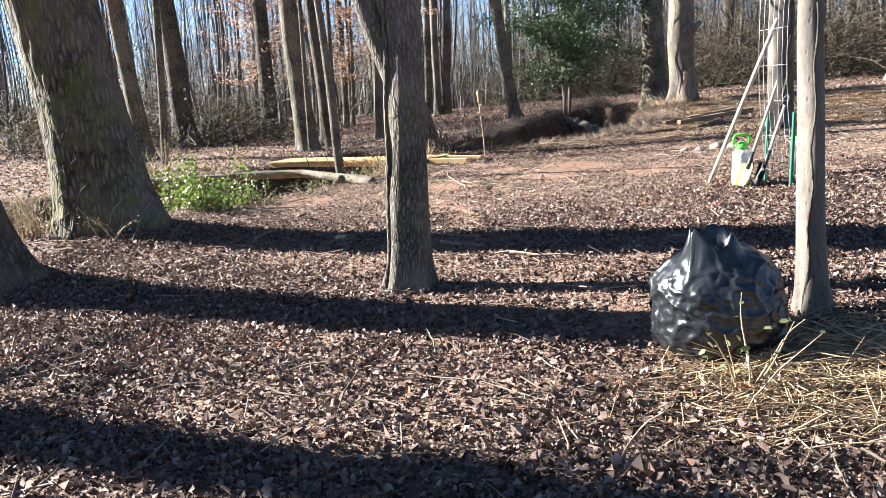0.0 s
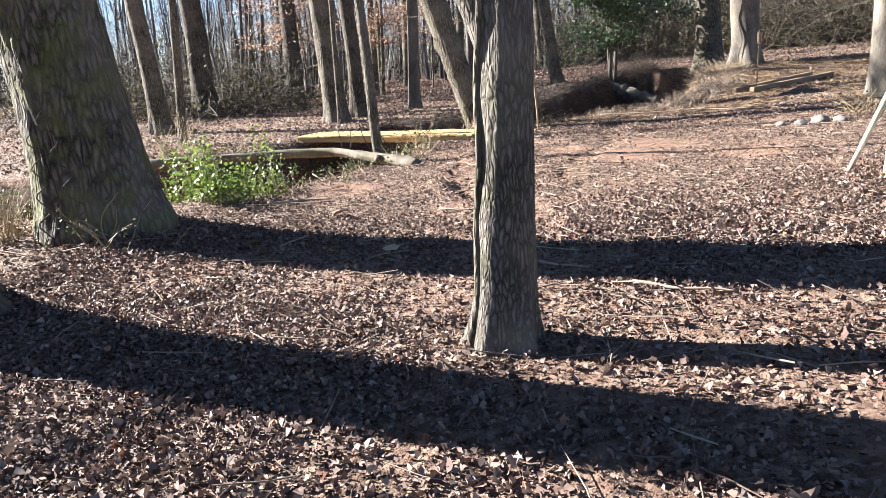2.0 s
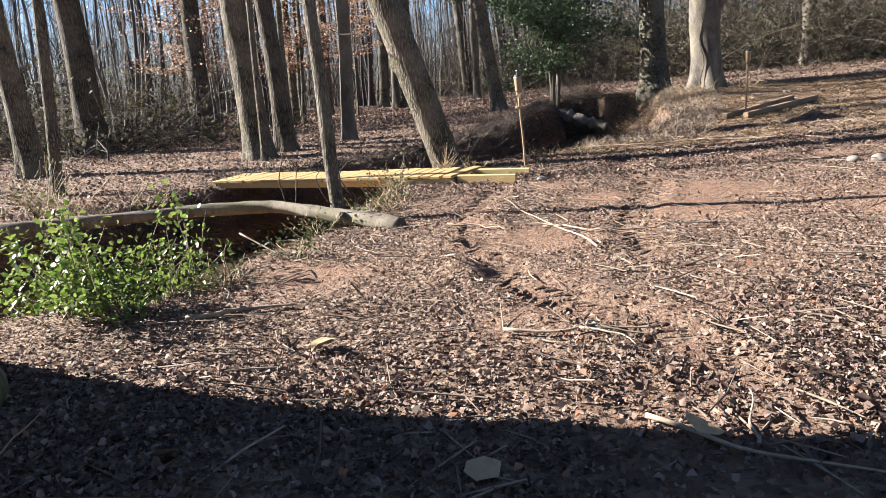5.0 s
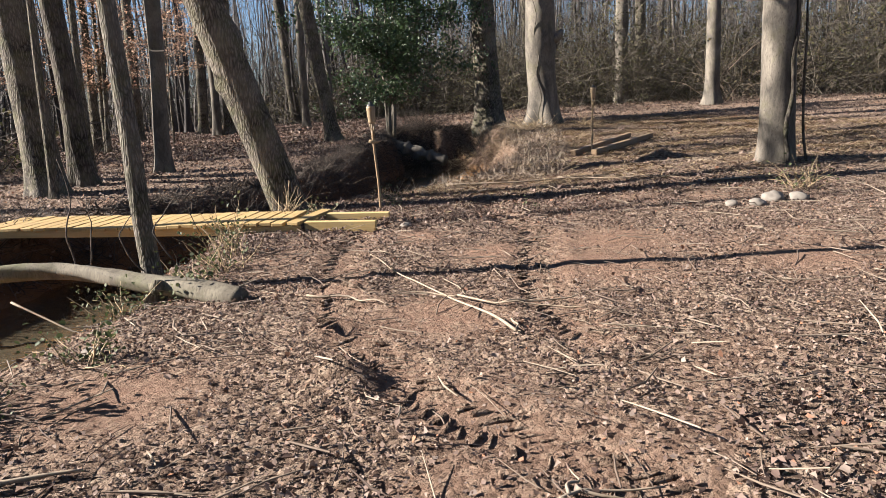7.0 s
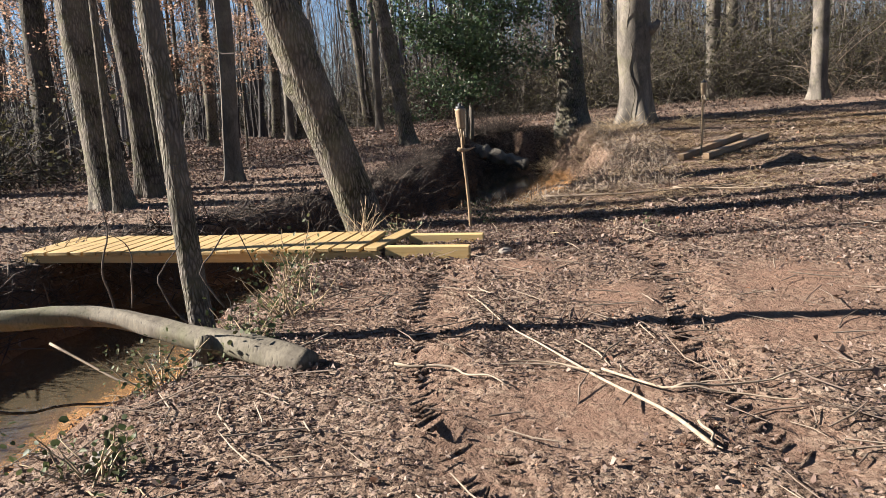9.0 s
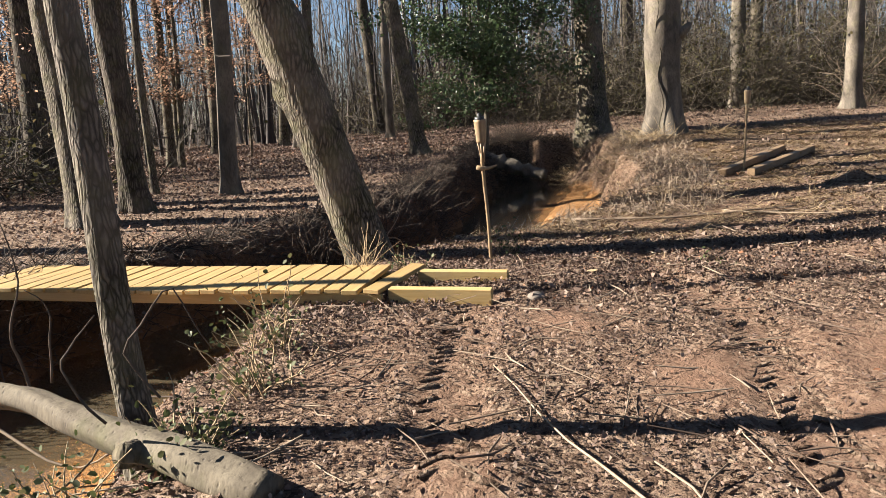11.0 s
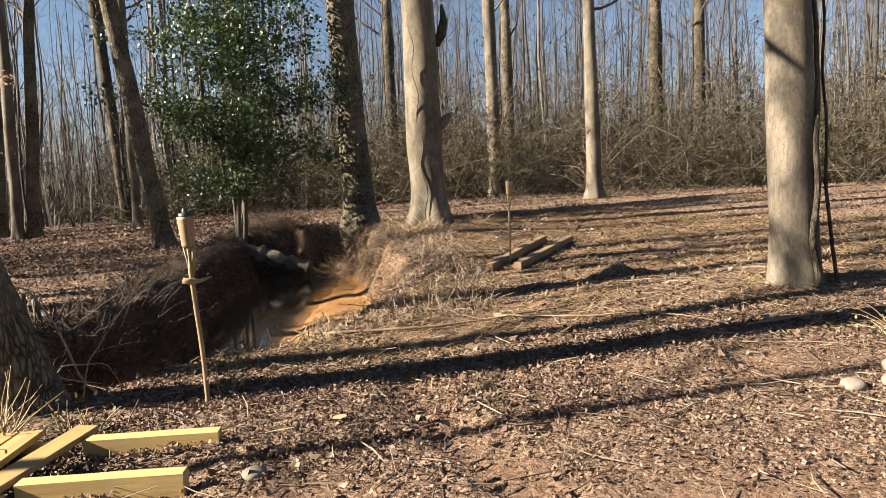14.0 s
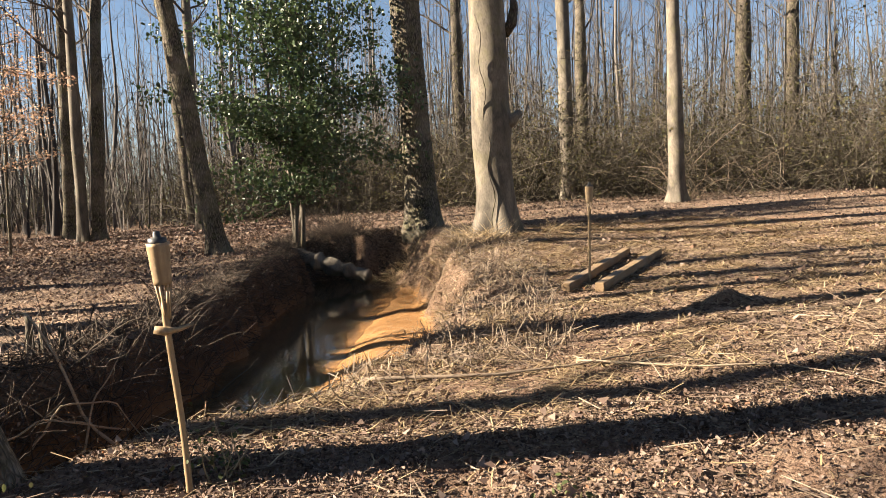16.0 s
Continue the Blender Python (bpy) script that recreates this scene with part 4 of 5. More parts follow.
def leaves(P, size, rg, tilt=0.35, width=1.0, curl=1.0, simple=False, crumple=0.0):
    """Many folded leaves at the points P; simple: bits of four corners."""
    n = len(P)
    form, face = (LEAF[[0, 1, 3, 5]] * (1.3, 1, 1), np.array([(0, 1, 2, 3)])) if simple else (LEAF, LEAF_F)
    L = form[None] * np.stack([width * rg.uniform(0.7, 1.3, n), np.ones(n), curl * rg.uniform(-0.6, 2.6, n)], -1)[:, None, :]
    if crumple:
        L = L + rg.normal(0, crumple, L.shape) * np.array([0.6, 0.6, 1.0])
    L = L * np.asarray(size)[:, None, None]
    L[:, :, 1] -= 0.5 * np.asarray(size)[:, None]
    V = np.einsum("nij,nkj->nki", turned(n, rg, tilt), L) + P[:, None, :]
    F = face[None] + len(form) * np.arange(n)[:, None, None]
    return V.reshape(-1, 3), F.reshape(-1, 4)


def blades(P, length, width, rg, tilt=0.12, yaw=None, sides=2):
    """Many straws, slightly bent: split flat ones (2) or three-sided twigs (3)."""
    n = len(P)
    bend = rg.normal(0, 0.06, n) * length
    cross = ((-1, 0.0), (1, 0.35)) if sides == 2 else ((-1, 0), (1, 0), (0, 1.5))
    T = np.zeros((n, 3 * sides, 3))
    for k, (s, f) in enumerate(((-0.5, 0.8), (0.0, 1.0), (0.5, 0.5))):
        for j, (u, w) in enumerate(cross):
            T[:, sides * k + j, 0] = u * width * f + bend * (1 - 4 * s * s)
            T[:, sides * k + j, 1] = s * length
            T[:, sides * k + j, 2] = w * width * f
    V = np.einsum("nij,nkj->nki", turned(n, rg, tilt, yaw), T) + P[:, None, :]
    f = np.array([(a * sides + b, a * sides + (b + 1) % sides, (a + 1) * sides + (b + 1) % sides, (a + 1) * sides + b) for a in (0, 1) for b in range(1 if sides == 2 else 3)])
    F = f[None] + 3 * sides * np.arange(n)[:, None, None]
    return V.reshape(-1, 3), F.reshape(-1, 4)


def on_ground(x, y, lift):
    return np.stack([x, y, lookup(GZ, x, y) + lift], -1)



def keep_spots(n, x0, x1, y0, y1, rg, weight):
    x, y = rg.uniform(x0, x1, n), rg.uniform(y0, y1, n)
    z = lookup(GZ, x, y)
    k = rg.random(n) < weight(x, y, lookup(barey, x, y), lookup(sandy, x, y))
    k &= z > WATER + 0.03
    return x[k], y[k]


rg = np.random.default_rng(11)
# oak and maple leaves near the walk
x, y = keep_spots(500000, -6, 8.5, 0.9, 16.5, rg, lambda x, y, b, s: np.clip(1.05 - 1.1 * b, 0.03, 1) * smooth(17.6, 15.0, y + 0.45 * x * (x > 0)) * (0.25 + 0.75 * smooth(-0.35, 0.25, fbm(x / 0.8, y / 0.8, 61))) * smooth(-6, -4.6, x) * smooth(8.5, 6.8, x) * smooth(0.9, 1.6, y) * (1 - 0.82 * smooth(7.0, 9.0, y - 0.5 * np.clip(x - 1, 0, 3)) * smooth(14.2, 12.6, y)) * (1 - s))
litter = part("leaf_litter", leaves(on_ground(x, y, rg.uniform(0.004, 0.035, len(x))), (0.011 + 0.036 * rg.random(len(x)) ** 2.4) * (1 - 0.2 * smooth(6.5, 9.0, y)), rg, 0.6, 1.0, 1.5, False, 0.22), LITTER)
tagged(litter, "dry brown fallen leaves strewn thickly on the ground", "leaf litter", kind="stuff")
# farther leaves, sparser
x, y = keep_spots(190000, -16, 30, 13, 46, rg, lambda x, y, b, s: (0.9 - 0.6 * b) * np.where(lookup(creek_off, x, y) > 0, 0.3, 1.0) * (1 - s))
far_litter = part("leaf_litter", leaves(on_ground(x, y, rg.uniform(0.004, 0.04, len(x))), rg.uniform(0.03, 0.07, len(x)) * (1 + 0.7 * smooth(22, 40, y)), rg, 0.5, 1.0, 1.6, True, 0.15), LITTER)
tagged(far_litter, "dry brown fallen leaves beyond the footbridge", "leaf litter", kind="stuff")
# broken bits of leaf and bark
x, y = keep_spots(280000, -4, 7, 1.2, 17.5, rg, lambda x, y, b, s: np.clip(1.0 - 1.3 * b, 0.03, 1) * (1 - s) * smooth(-4, -2.8, x) * smooth(7, 5.5, x))
crumbs = part("leaf_crumbs", leaves(on_ground(x, y, rg.uniform(0.001, 0.016, len(x))), rg.uniform(0.010, 0.034, len(x)) * (1 - 0.35 * smooth(7.5, 9.5, y)), rg, 0.6, 1.1, 1.5, True, 0.2), LITTER)
tagged(crumbs, "crumbled leaf and bark bits on the soil", "debris", kind="stuff")
# straw on the sunny side
x, y = keep_spots(150000, -0.5, 15, 12.5, 27, rg, lambda x, y, b, s: smooth(15.0, 17.6, y + 0.5 * np.clip(x, 0, 5)) * (lookup(creek_off, x, y) > 0) * (0.25 + 0.75 * smooth(-0.2, 0.3, fbm(x / 0.7, y / 0.5, 15))) * (1 - 0.8 * s))
straws = part("straw", blades(on_ground(x, y, rg.uniform(0.002, 0.03, len(x))), rg.uniform(0.06, 0.34, len(x)), rg.uniform(0.0015, 0.0055, len(x)), rg, 0.2, rg.normal(-1.75, 0.7, len(x))), STRAW)
tagged(straws, "pale dry straw and cane bits raked over soil", "straw", kind="stuff")
x, y = keep_spots(5200, -5, 8, 1.0, 16, rg, lambda x, y, b, s: 0.6 * (1 - s))
tw = part("twigs", blades(on_ground(x, y, rg.uniform(0.01, 0.035, len(x))), rg.uniform(0.08, 0.5, len(x)), rg.uniform(0.002, 0.006, len(x)), rg, 0.14, None, 3), STICKS)
tagged(tw, "broken twigs lying among the fallen leaves", "twigs", kind="stuff")
# dead brush hanging over the steep bank
x, y = keep_spots(130000, -5, 9, 11, 32, rg, lambda x, y, b, s: (lookup(creek_off, x, y) < -0.3) & (lookup(creek_off, x, y) > -1.7) & (rg.random(len(x)) < 0.75))
br = part("bank_brush", blades(on_ground(x, y, rg.uniform(-0.02, 0.08, len(x))), rg.uniform(0.12, 0.7, len(x)), rg.uniform(0.002, 0.008, len(x)), rg, 0.55, None, 3), SHADED_TWIG)
x, y = keep_spots(12000, 3, 12, 28.9, 31.8, rg, lambda x, y, b, s: (np.abs(lookup(creek_off, x, y)) < 2.2) & (rg.random(len(x)) < 0.1 + 0.7 * smooth(31.2, 30.2, y)))
eb = part("bank_brush", blades(on_ground(x, y, rg.uniform(-0.02, 0.04, len(x))), rg.uniform(0.08, 0.4, len(x)), rg.uniform(0.003, 0.009, len(x)), rg, 0.6, None, 3), SHADED_TWIG)
tagged(eb, "dark dead brush on the cut bank behind the creek", "brush", kind="stuff")
tagged(br, "dead brush and roots hanging over the creek bank", "brush", kind="stuff")
x, y = keep_spots(44000, 1.5, 10, 16, 30, rg, lambda x, y, b, s: (lookup(creek_off, x, y) > 1.6) & (lookup(creek_off, x, y) < 3.8) & (lookup(GZ, x, y) > WATER + 0.42) & (rg.random(len(x)) < 0.8))
gr = part("bank_grass", blades(on_ground(x, y, rg.uniform(0.02, 0.10, len(x))), rg.uniform(0.1, 0.34, len(x)), rg.uniform(0.0015, 0.005, len(x)), rg, 0.75), STICKS)
tagged(gr, "dry straw-coloured grass on the creek slope", "dry grass", kind="stuff")
# tread marks of a tractor wheel in the soil
tx, ty, ta = [], [], []
for line in TRACKS:
    for a, b in zip(line[:-1], line[1:]):
        L = math.hypot(*(b - a))
        for s in np.arange(0, L, 0.085):
            for side, turn in ((-0.085, 0.6), (0.085, -0.6)):
                d = (b - a) / L
                tx.append(a[0] + d[0] * s - d[1] * side + rg.normal(0, 0.012)), ty.append(a[1] + d[1] * s + d[0] * side + rg.normal(0, 0.012))
                ta.append(math.atan2(d[1], d[0]) + turn + rg.normal(0, 0.12))
keep = rg.random(len(tx)) < 0.8
tx, ty, ta = np.array(tx)[keep], np.array(ty)[keep], np.array(ta)[keep]
tr = part("tread_marks", blades(on_ground(tx, ty, -0.006), rg.uniform(0.10, 0.19, len(tx)), rg.uniform(0.010, 0.021, len(tx)), rg, 0.08, ta, 3), SOIL)
tagged(tr, "ridged tractor tread marks pressed in the soil", "tread marks", kind="stuff")
# heap of cut canes by the bag
nc = 3200
x, y = rg.normal(1.72, 0.48, nc), rg.normal(3.02, 0.24, nc)
x, y = x + 0.25 * (y - 3.0), y + 0.12 * (x - 1.7)
cane = part("cane_heap", blades(on_ground(x, y, np.abs(rg.normal(0.02, 0.03, nc)) * np.exp(-((x - 1.8) ** 2) * 2) + 0.012), 0.06 + 0.5 * rg.random(nc) ** 2.2, 0.001 + 0.0032 * rg.random(nc) ** 2, rg, 0.2, rg.normal(-1.3, 0.6, nc), 3), STRAW)
tagged(cane, "heap of cut dry canes beside a bin bag", "cane heap", kind="stuff")

# ---------------- fallen branches and sticks ----------------


def branch(label, lines, r=0.011, mat=None, lift=0.03):
    """A fallen branch; each line is a list of (x, y) on the ground, or (x, y, height over it)."""
    x0, y0 = lines[0][0][:2]
    top = thing("fallen_branch", Matrix.Translation((x0, y0, gz(x0, y0))), label, "branch", "fallen branches")
    for k, line in enumerate(lines):
        t = np.linspace(0, 1, len(line))
        tt = np.linspace(0, 1, 14)
        pts = np.array([(p[0], p[1], (p[2] if len(p) > 2 else 0)) for p in line], float)
        P = np.stack([np.interp(tt, t, pts[:, i]) for i in range(3)], -1)
        P[:, :2] += 0.012 * np.stack([np.sin(tt * 9 + k), np.cos(tt * 7 + 2 * k)], -1)
        P[:, 2] += lookup(GZ, P[:, 0], P[:, 1]) + lift
        P -= np.array(top.location)
        rr = r * (0.75 if k else 1.0)
        part("stem" if k == 0 else "side_twig", tube(P, np.linspace(rr, rr * 0.35, 14), 8), mat or DEADWOOD, top)
    return top


branch("pale forked dead branch lying on bare soil", [[(0.44, 9.79), (0.44, 10.12), (0.39, 10.46), (0.34, 10.91), (0.24, 11.47), (0.27, 12.38)], [(0.4, 10.64), (0.29, 10.8), (0.05, 10.94)], [(0.42, 10.68), (0.58, 10.29), (0.83, 10.19), (1.07, 10.01)], [(0.58, 10.29), (0.89, 10.27), (1.16, 10.23), (1.47, 10.27)], [(0.52, 10.0), (0.48, 9.87), (0.45, 9.78)]], 0.010)
branch("short pale stick on broken soil", [[(-0.53, 11.12), (-0.24, 10.99), (-0.16, 10.82), (-0.09, 10.66)]], 0.009)
branch("long dead branch in the tree's shadow", [[(-0.26, 7.23), (-0.1, 7.02), (0.05, 6.85), (0.4, 6.6)], [(0.02, 6.95), (0.1, 7.1), (0.2, 7.3)]], 0.011)
branch("dead stick on fallen leaves", [[(0.02, 6.49), (0.2, 6.3), (0.37, 6.13)]], 0.013)
branch("dead stick on fallen leaves", [[(0.57, 5.8), (0.8, 5.66), (1.06, 5.51)]], 0.014)
branch("grey forked dead branch lying on fallen leaves", [[(-0.6, 8.31), (-0.44, 8.24), (-0.3, 8.2), (-0.2, 8.21), (-0.07, 8.22), (0.04, 8.17), (0.17, 8.14)], [(-0.23, 8.2), (-0.13, 8.12), (-0.07, 8.02), (-0.03, 7.9)], [(-0.19, 8.21), (-0.1, 8.28), (-0.05, 8.39)], [(-0.14, 8.21), (-0.02, 8.15), (0.16, 8.05)]], 0.010)
branch("pale split cane lying on the straw", [[(4.2, 15.75), (4.6, 15.2), (5.15, 14.64), (5.2, 13.92)], [(4.45, 15.4), (4.9, 15.4), (5.3, 15.2)]], 0.010)
branch("long grey root-like branch on the straw", [[(2.6, 16.4), (3.4, 15.9), (4.2, 15.65), (5.0, 15.55)]], 0.018, STICKS)
branch("pale cane beside the timbers", [[(5.2, 13.6), (6.0, 13.4), (6.9, 13.4)]], 0.012)
branch("dead grey stick at the creek edge", [[(-2.4, 9.0), (-2.1, 9.15), (-1.75, 9.1)], [(-2.15, 9.15), (-2.2, 9.3, 0.1)]], 0.018)
branch("thin stick over the water", [[(-3.3, 12.2, 0.85), (-2.7, 12.35, 0.5), (-2.2, 12.6, 0.35), (-1.8, 12.7, 0.25)]], 0.014, BARK_DARK)
branch("slender dead stem across the creek bank", [[(-2.9, 13.9, 0.6), (-2.3, 13.5, 0.3), (-1.6, 13.2, 0.1)]], 0.012)

# closed dark plug; its colour stands for the shade inside a knot hole
part("hollow", tube(np.array([(-0.52, 0.50, 0.04), (-0.56, 0.42, 0.06), (-0.58, 0.38, 0.07)]), [0.05, 0.058, 0.05], 12), BARK_DARK, la, "dark solid plug standing in for a shaded knot hole")
branch("thin arching vine stems over the log", [[(-2.15, 12.8, 0.9), (-2.2, 12.78, 1.25), (-2.12, 12.8, 1.5), (-2.2, 12.85, 1.9)], [(-2.05, 12.78, 0.9), (-1.98, 12.75, 1.2), (-2.08, 12.75, 1.45)], [(-1.4, 12.0, 0.3), (-1.5, 11.95, 0.6), (-1.3, 11.95, 0.75), (-1.15, 12.1, 0.4)], [(-1.6, 11.9, 0.3), (-1.75, 11.9, 0.6), (-1.6, 12.0, 0.8)]], 0.009, BARK_TWIG)
for k, (x, y, s) in enumerate(((4.62, 12.2, 0.09), (4.95, 12.3, 0.12), (5.15, 12.15, 0.10), (1.02, 13.62, 0.06), (-1.85, 10.68, 0.06), (4.4, 12.35, 0.07))):
    bm = bmesh.new()
    bmesh.ops.create_icosphere(bm, subdivisions=3, radius=s)
    for v in bm.verts:
        v.co += v.co * 0.35 * noise.noise(v.co * 9 + Vector((k, 0, 0)))
        v.co.z *= 0.6
    for f in bm.faces:
        f.smooth = True
    st = part("stone", bm, STONE)
    st.location = (x, y, gz(x, y) + s * 0.25)
    tagged(st, "pale rounded stone half sunk in the soil", "stone", "loose stones")

branch("tangle of grey dead boughs on the steep bank", [[(0.9, 18.3, 0.35), (0.5, 18.5, 0.7), (0.2, 18.8, 0.6), (-0.2, 19.0, 0.3)], [(0.6, 18.3, 0.3), (0.75, 18.45, 0.8), (0.95, 18.5, 1.1)], [(1.0, 18.6, 0.4), (0.6, 18.35, 0.6), (0.1, 18.2, 0.75)], [(0.2, 18.2, 0.3), (0.5, 18.3, 0.8), (0.9, 18.45, 0.75), (1.15, 18.5, 0.3)], [(-0.1, 18.0, 0.5), (0.3, 18.1, 0.75), (0.8, 18.15, 0.6)]], 0.016, DEADWOOD, 0.0)
for k, (x, y, h) in enumerate(((0.35, 19.25, 0.35), (0.5, 19.3, 0.28), (0.2, 19.35, 0.42))):
    hs = np.linspace(-0.08, h, 7)
    st = part("sapling_stump", tube(np.stack([0.06 * hs * (k - 2), 0.1 * hs, hs], -1), np.linspace(0.045, 0.032, 7), 12), BARK_GREY)
    st.location = (x, y, gz(x, y))
    tagged(st, "cut grey sapling stump sticking out of litter", "stump", "cut stumps")

for k, (x, y, a) in enumerate(((-0.95, 7.0, 0.4), (-1.55, 8.35, 1.2), (-2.1, 7.35, 2.0), (1.72, 14.1, 0.9), (-0.1, 7.1, 2.6))):
    V, F = leaves(np.array([(0.0, 0.0, 0.02)]), np.array([0.15]), np.random.default_rng(k), 0.2, 1.2, 0.8)
    lf = part("large_leaf", (V, F), STRAW)
    lf.matrix_world = Matrix.Translation((x, y, gz(x, y) + 0.015)) @ Matrix.Rotation(a, 4, "Z")
    tagged(lf, "large pale dry leaf lying on dark litter", "leaf", "large pale leaves")
for k, (x, y) in enumerate(((0.9, 6.55), (1.15, 6.4), (0.75, 6.8), (2.3, 7.2), (-2.75, 7.3), (-3.05, 7.15), (1.1, 2.75), (0.55, 2.5))):
    rgk = np.random.default_rng(200 + k)
    P = limb_points((0, 0, -0.03), (rgk.normal(0, 0.4), rgk.normal(0, 0.4), 1.0), rgk.uniform(0.25, 0.5), 7, -0.06, 0.12, rgk)
    sp = part("dead_stalk", tube(P, np.linspace(0.005, 0.002, 8), 6), DEADWOOD)
    sp.location = (x, y, gz(x, y))
    tagged(sp, "thin dead stalk standing up from fallen leaves", "stalk", "dead stalks")

# ---------------- far woods and thickets ----------------


def polar(n, r0, r1, a0, a1, rg, power=1.0):
    r = r0 + (r1 - r0) * rg.random(n) ** power
    a = np.radians(rg.uniform(a0, a1, n))
    return 1.0 + r * np.sin(a), 12.0 + r * np.cos(a)


def woods(n, r0, r1, a0, a1, seed, rmin=0.05, rmax=0.24, hmin=11, hmax=21, twigs=9, sides=6):
    rg = np.random.default_rng(seed)
    X, Y = polar(n, r0, r1, a0, a1, rg)
    ok = np.abs(lookup(creek_off, X, Y)) > 2.6
    X, Y = X[ok], Y[ok]
    n = len(X)
    Z = lookup(GZ, X, Y)
    H, r = rg.uniform(hmin, hmax, n), rmin + (rmax - rmin) * rg.random(n) ** 2.2
    lean, ph = rg.normal(0, 0.045, (n, 2)), rg.random(n) * 6
    hs = -0.2 + (H[:, None] + 0.2) * np.linspace(0, 1, 9)
    P = np.stack([X[:, None] + lean[:, :1] * hs + 0.14 * np.sin(hs * 0.6 + ph[:, None]), Y[:, None] + lean[:, 1:] * hs, Z[:, None] + hs], -1)
    R = r[:, None] * np.linspace(1.08, 0.2, 9)
    R[:, 0] *= 1.35
    k = np.repeat(np.arange(n), twigs)
    i = rg.integers(2, 9, len(k))
    a, L = rg.random(len(k)) * 6.28, rg.uniform(0.8, 3.4, len(k))
    q = P[k, i] + (P[k, i - 1] - P[k, i]) * rg.random((len(k), 1))
    Q = many_limbs(q, np.stack([np.cos(a), np.sin(a), rg.uniform(0.3, 1.3, len(k))], -1), L, 3, 0.12, 0.15, rg)
    rr = np.maximum(0.012, R[k, i] * 0.3)
    k2 = np.repeat(np.arange(len(k)), 3)
    j = rg.integers(1, 3, len(k2))
    w = Q[k2, j + 1] - Q[k2, j]
    w /= np.linalg.norm(w, axis=1, keepdims=True)
    W = many_limbs(Q[k2, j], w + rg.normal(0, 0.6, w.shape), L[k2] * rg.uniform(0.25, 0.6, len(k2)), 2, 0.1, 0.2, rg)
    return joined([tubes(P, R, sides), ribbons(Q, rr[:, None] * np.linspace(1, 0.3, 4)), ribbons(W, (rr[k2] * 0.5)[:, None] * np.linspace(1, 0.5, 3))])


w = part("far_woods", joined([woods(430, 33, 75, -44, 75, 101, 0.03, 0.15, 10, 20, 20), woods(720, 50, 130, -62, 80, 102, 0.045, 0.17, 13, 23, 14, 4), woods(260, 40, 85, -44, 24, 107, 0.02, 0.07, 5, 11, 16, 3), woods(70, 20, 34, -48, -12, 103, 0.025, 0.08, 6, 12, 14), woods(120, 33, 50, 22, 80, 104, 0.025, 0.09, 7, 15, 16)]), WOODS)
tagged(w, "bare winter woods of slim grey trunks", "woods", kind="stuff")
# woods outside every view, added to shape the sky light and reflections
w = part("far_woods", joined([woods(330, 30, 110, 80, 265, 105, 0.08, 0.26, 14, 22, 6, 5), woods(170, 58, 120, 262, 300, 106, 0.06, 0.22, 12, 20, 6, 5)]), WOODS)
tagged(w, "unseen bare woods added behind for light and reflections", "woods", kind="stuff")


def thicket(n, a0, a1, r0, r1, hmin, hmax, seed, leafn):
    """Arching stems in clumps, vines between them and small withered leaves."""
    rg = np.random.default_rng(seed)
    c = max(12, n // 16)
    CX, CY = polar(c, r0, r1, a0, a1, rg, 1.3)
    CH = rg.uniform(0.35, 1.0, c)
    k = rg.integers(0, c, n)
    X, Y = CX[k] + rg.normal(0, 0.9, n), CY[k] + rg.normal(0, 0.9, n)
    H = (hmin + (hmax - hmin) * CH[k]) * rg.uniform(0.35, 1.1, n)
    way = np.stack([rg.normal(0, 0.55, n), rg.normal(0, 0.55, n), np.ones(n)], -1)
    P = many_limbs(np.stack([X, Y, lookup(GZ, X, Y) - 0.1], -1), way, H * 1.3, 5, -0.16, 0.28, rg)
    r = rg.uniform(0.006, 0.024, n)
    k = np.repeat(np.arange(n), 7)
    i = rg.integers(1, 6, len(k))
    e = rg.normal(0, 1, (len(k), 3))
    e[:, 2] = np.abs(e[:, 2]) * 0.5
    Q = many_limbs(P[k, i], e, rg.uniform(0.4, 1.9, len(k)), 2, -0.03, 0.3, rg)
    v = n // 4
    k2 = rg.integers(0, n, v)
    W = many_limbs(P[k2, rg.integers(2, 6, v)], np.stack([rg.normal(0, 1, v), rg.normal(0, 1, v), rg.normal(0.1, 0.4, v)], -1), rg.uniform(1.5, 4.5, v), 9, -0.06, 0.25, rg)
    stems = joined([tubes(P, r[:, None] * np.linspace(1, 0.3, 6), 3), ribbons(Q, (r[k] * 0.5)[:, None] * np.linspace(1, 0.4, 3)), ribbons(W, np.full((v, 10), 0.010))])
    tip = Q[rg.integers(0, len(Q), leafn), rg.integers(1, 3, leafn)]
    return stems, leaves(tip + rg.normal(0, 0.10, (leafn, 3)), rg.uniform(0.05, 0.14, leafn), rg, 0.9, 1.0, 1.0, True)


for a0, a1, r0, r1, hmin, hmax, n, ln, txt in ((27, 82, 31.5, 41, 2.2, 8.0, 3800, 70000, "tangled brown thicket of vines and saplings"), (8, 30, 33, 50, 1.8, 6.5, 2200, 30000, "tangled brown brush behind the tall trunks"), (-50, 11, 46, 72, 1.6, 6.5, 2400, 36000, "low brown brush at the back of the woods"), (-50, -22, 15, 30, 0.6, 2.6, 700, 6000, "thin leafless brush beyond the creek")):
    S, L = thicket(n, a0, a1, r0, r1, hmin, hmax, int(n + ln), ln)
    top = thing("thicket", Matrix.Identity(4), txt, "thicket", "", "stuff")
    part("stems", S, SCRUB, top)
    part("foliage", L, SCRUBLEAF, top)



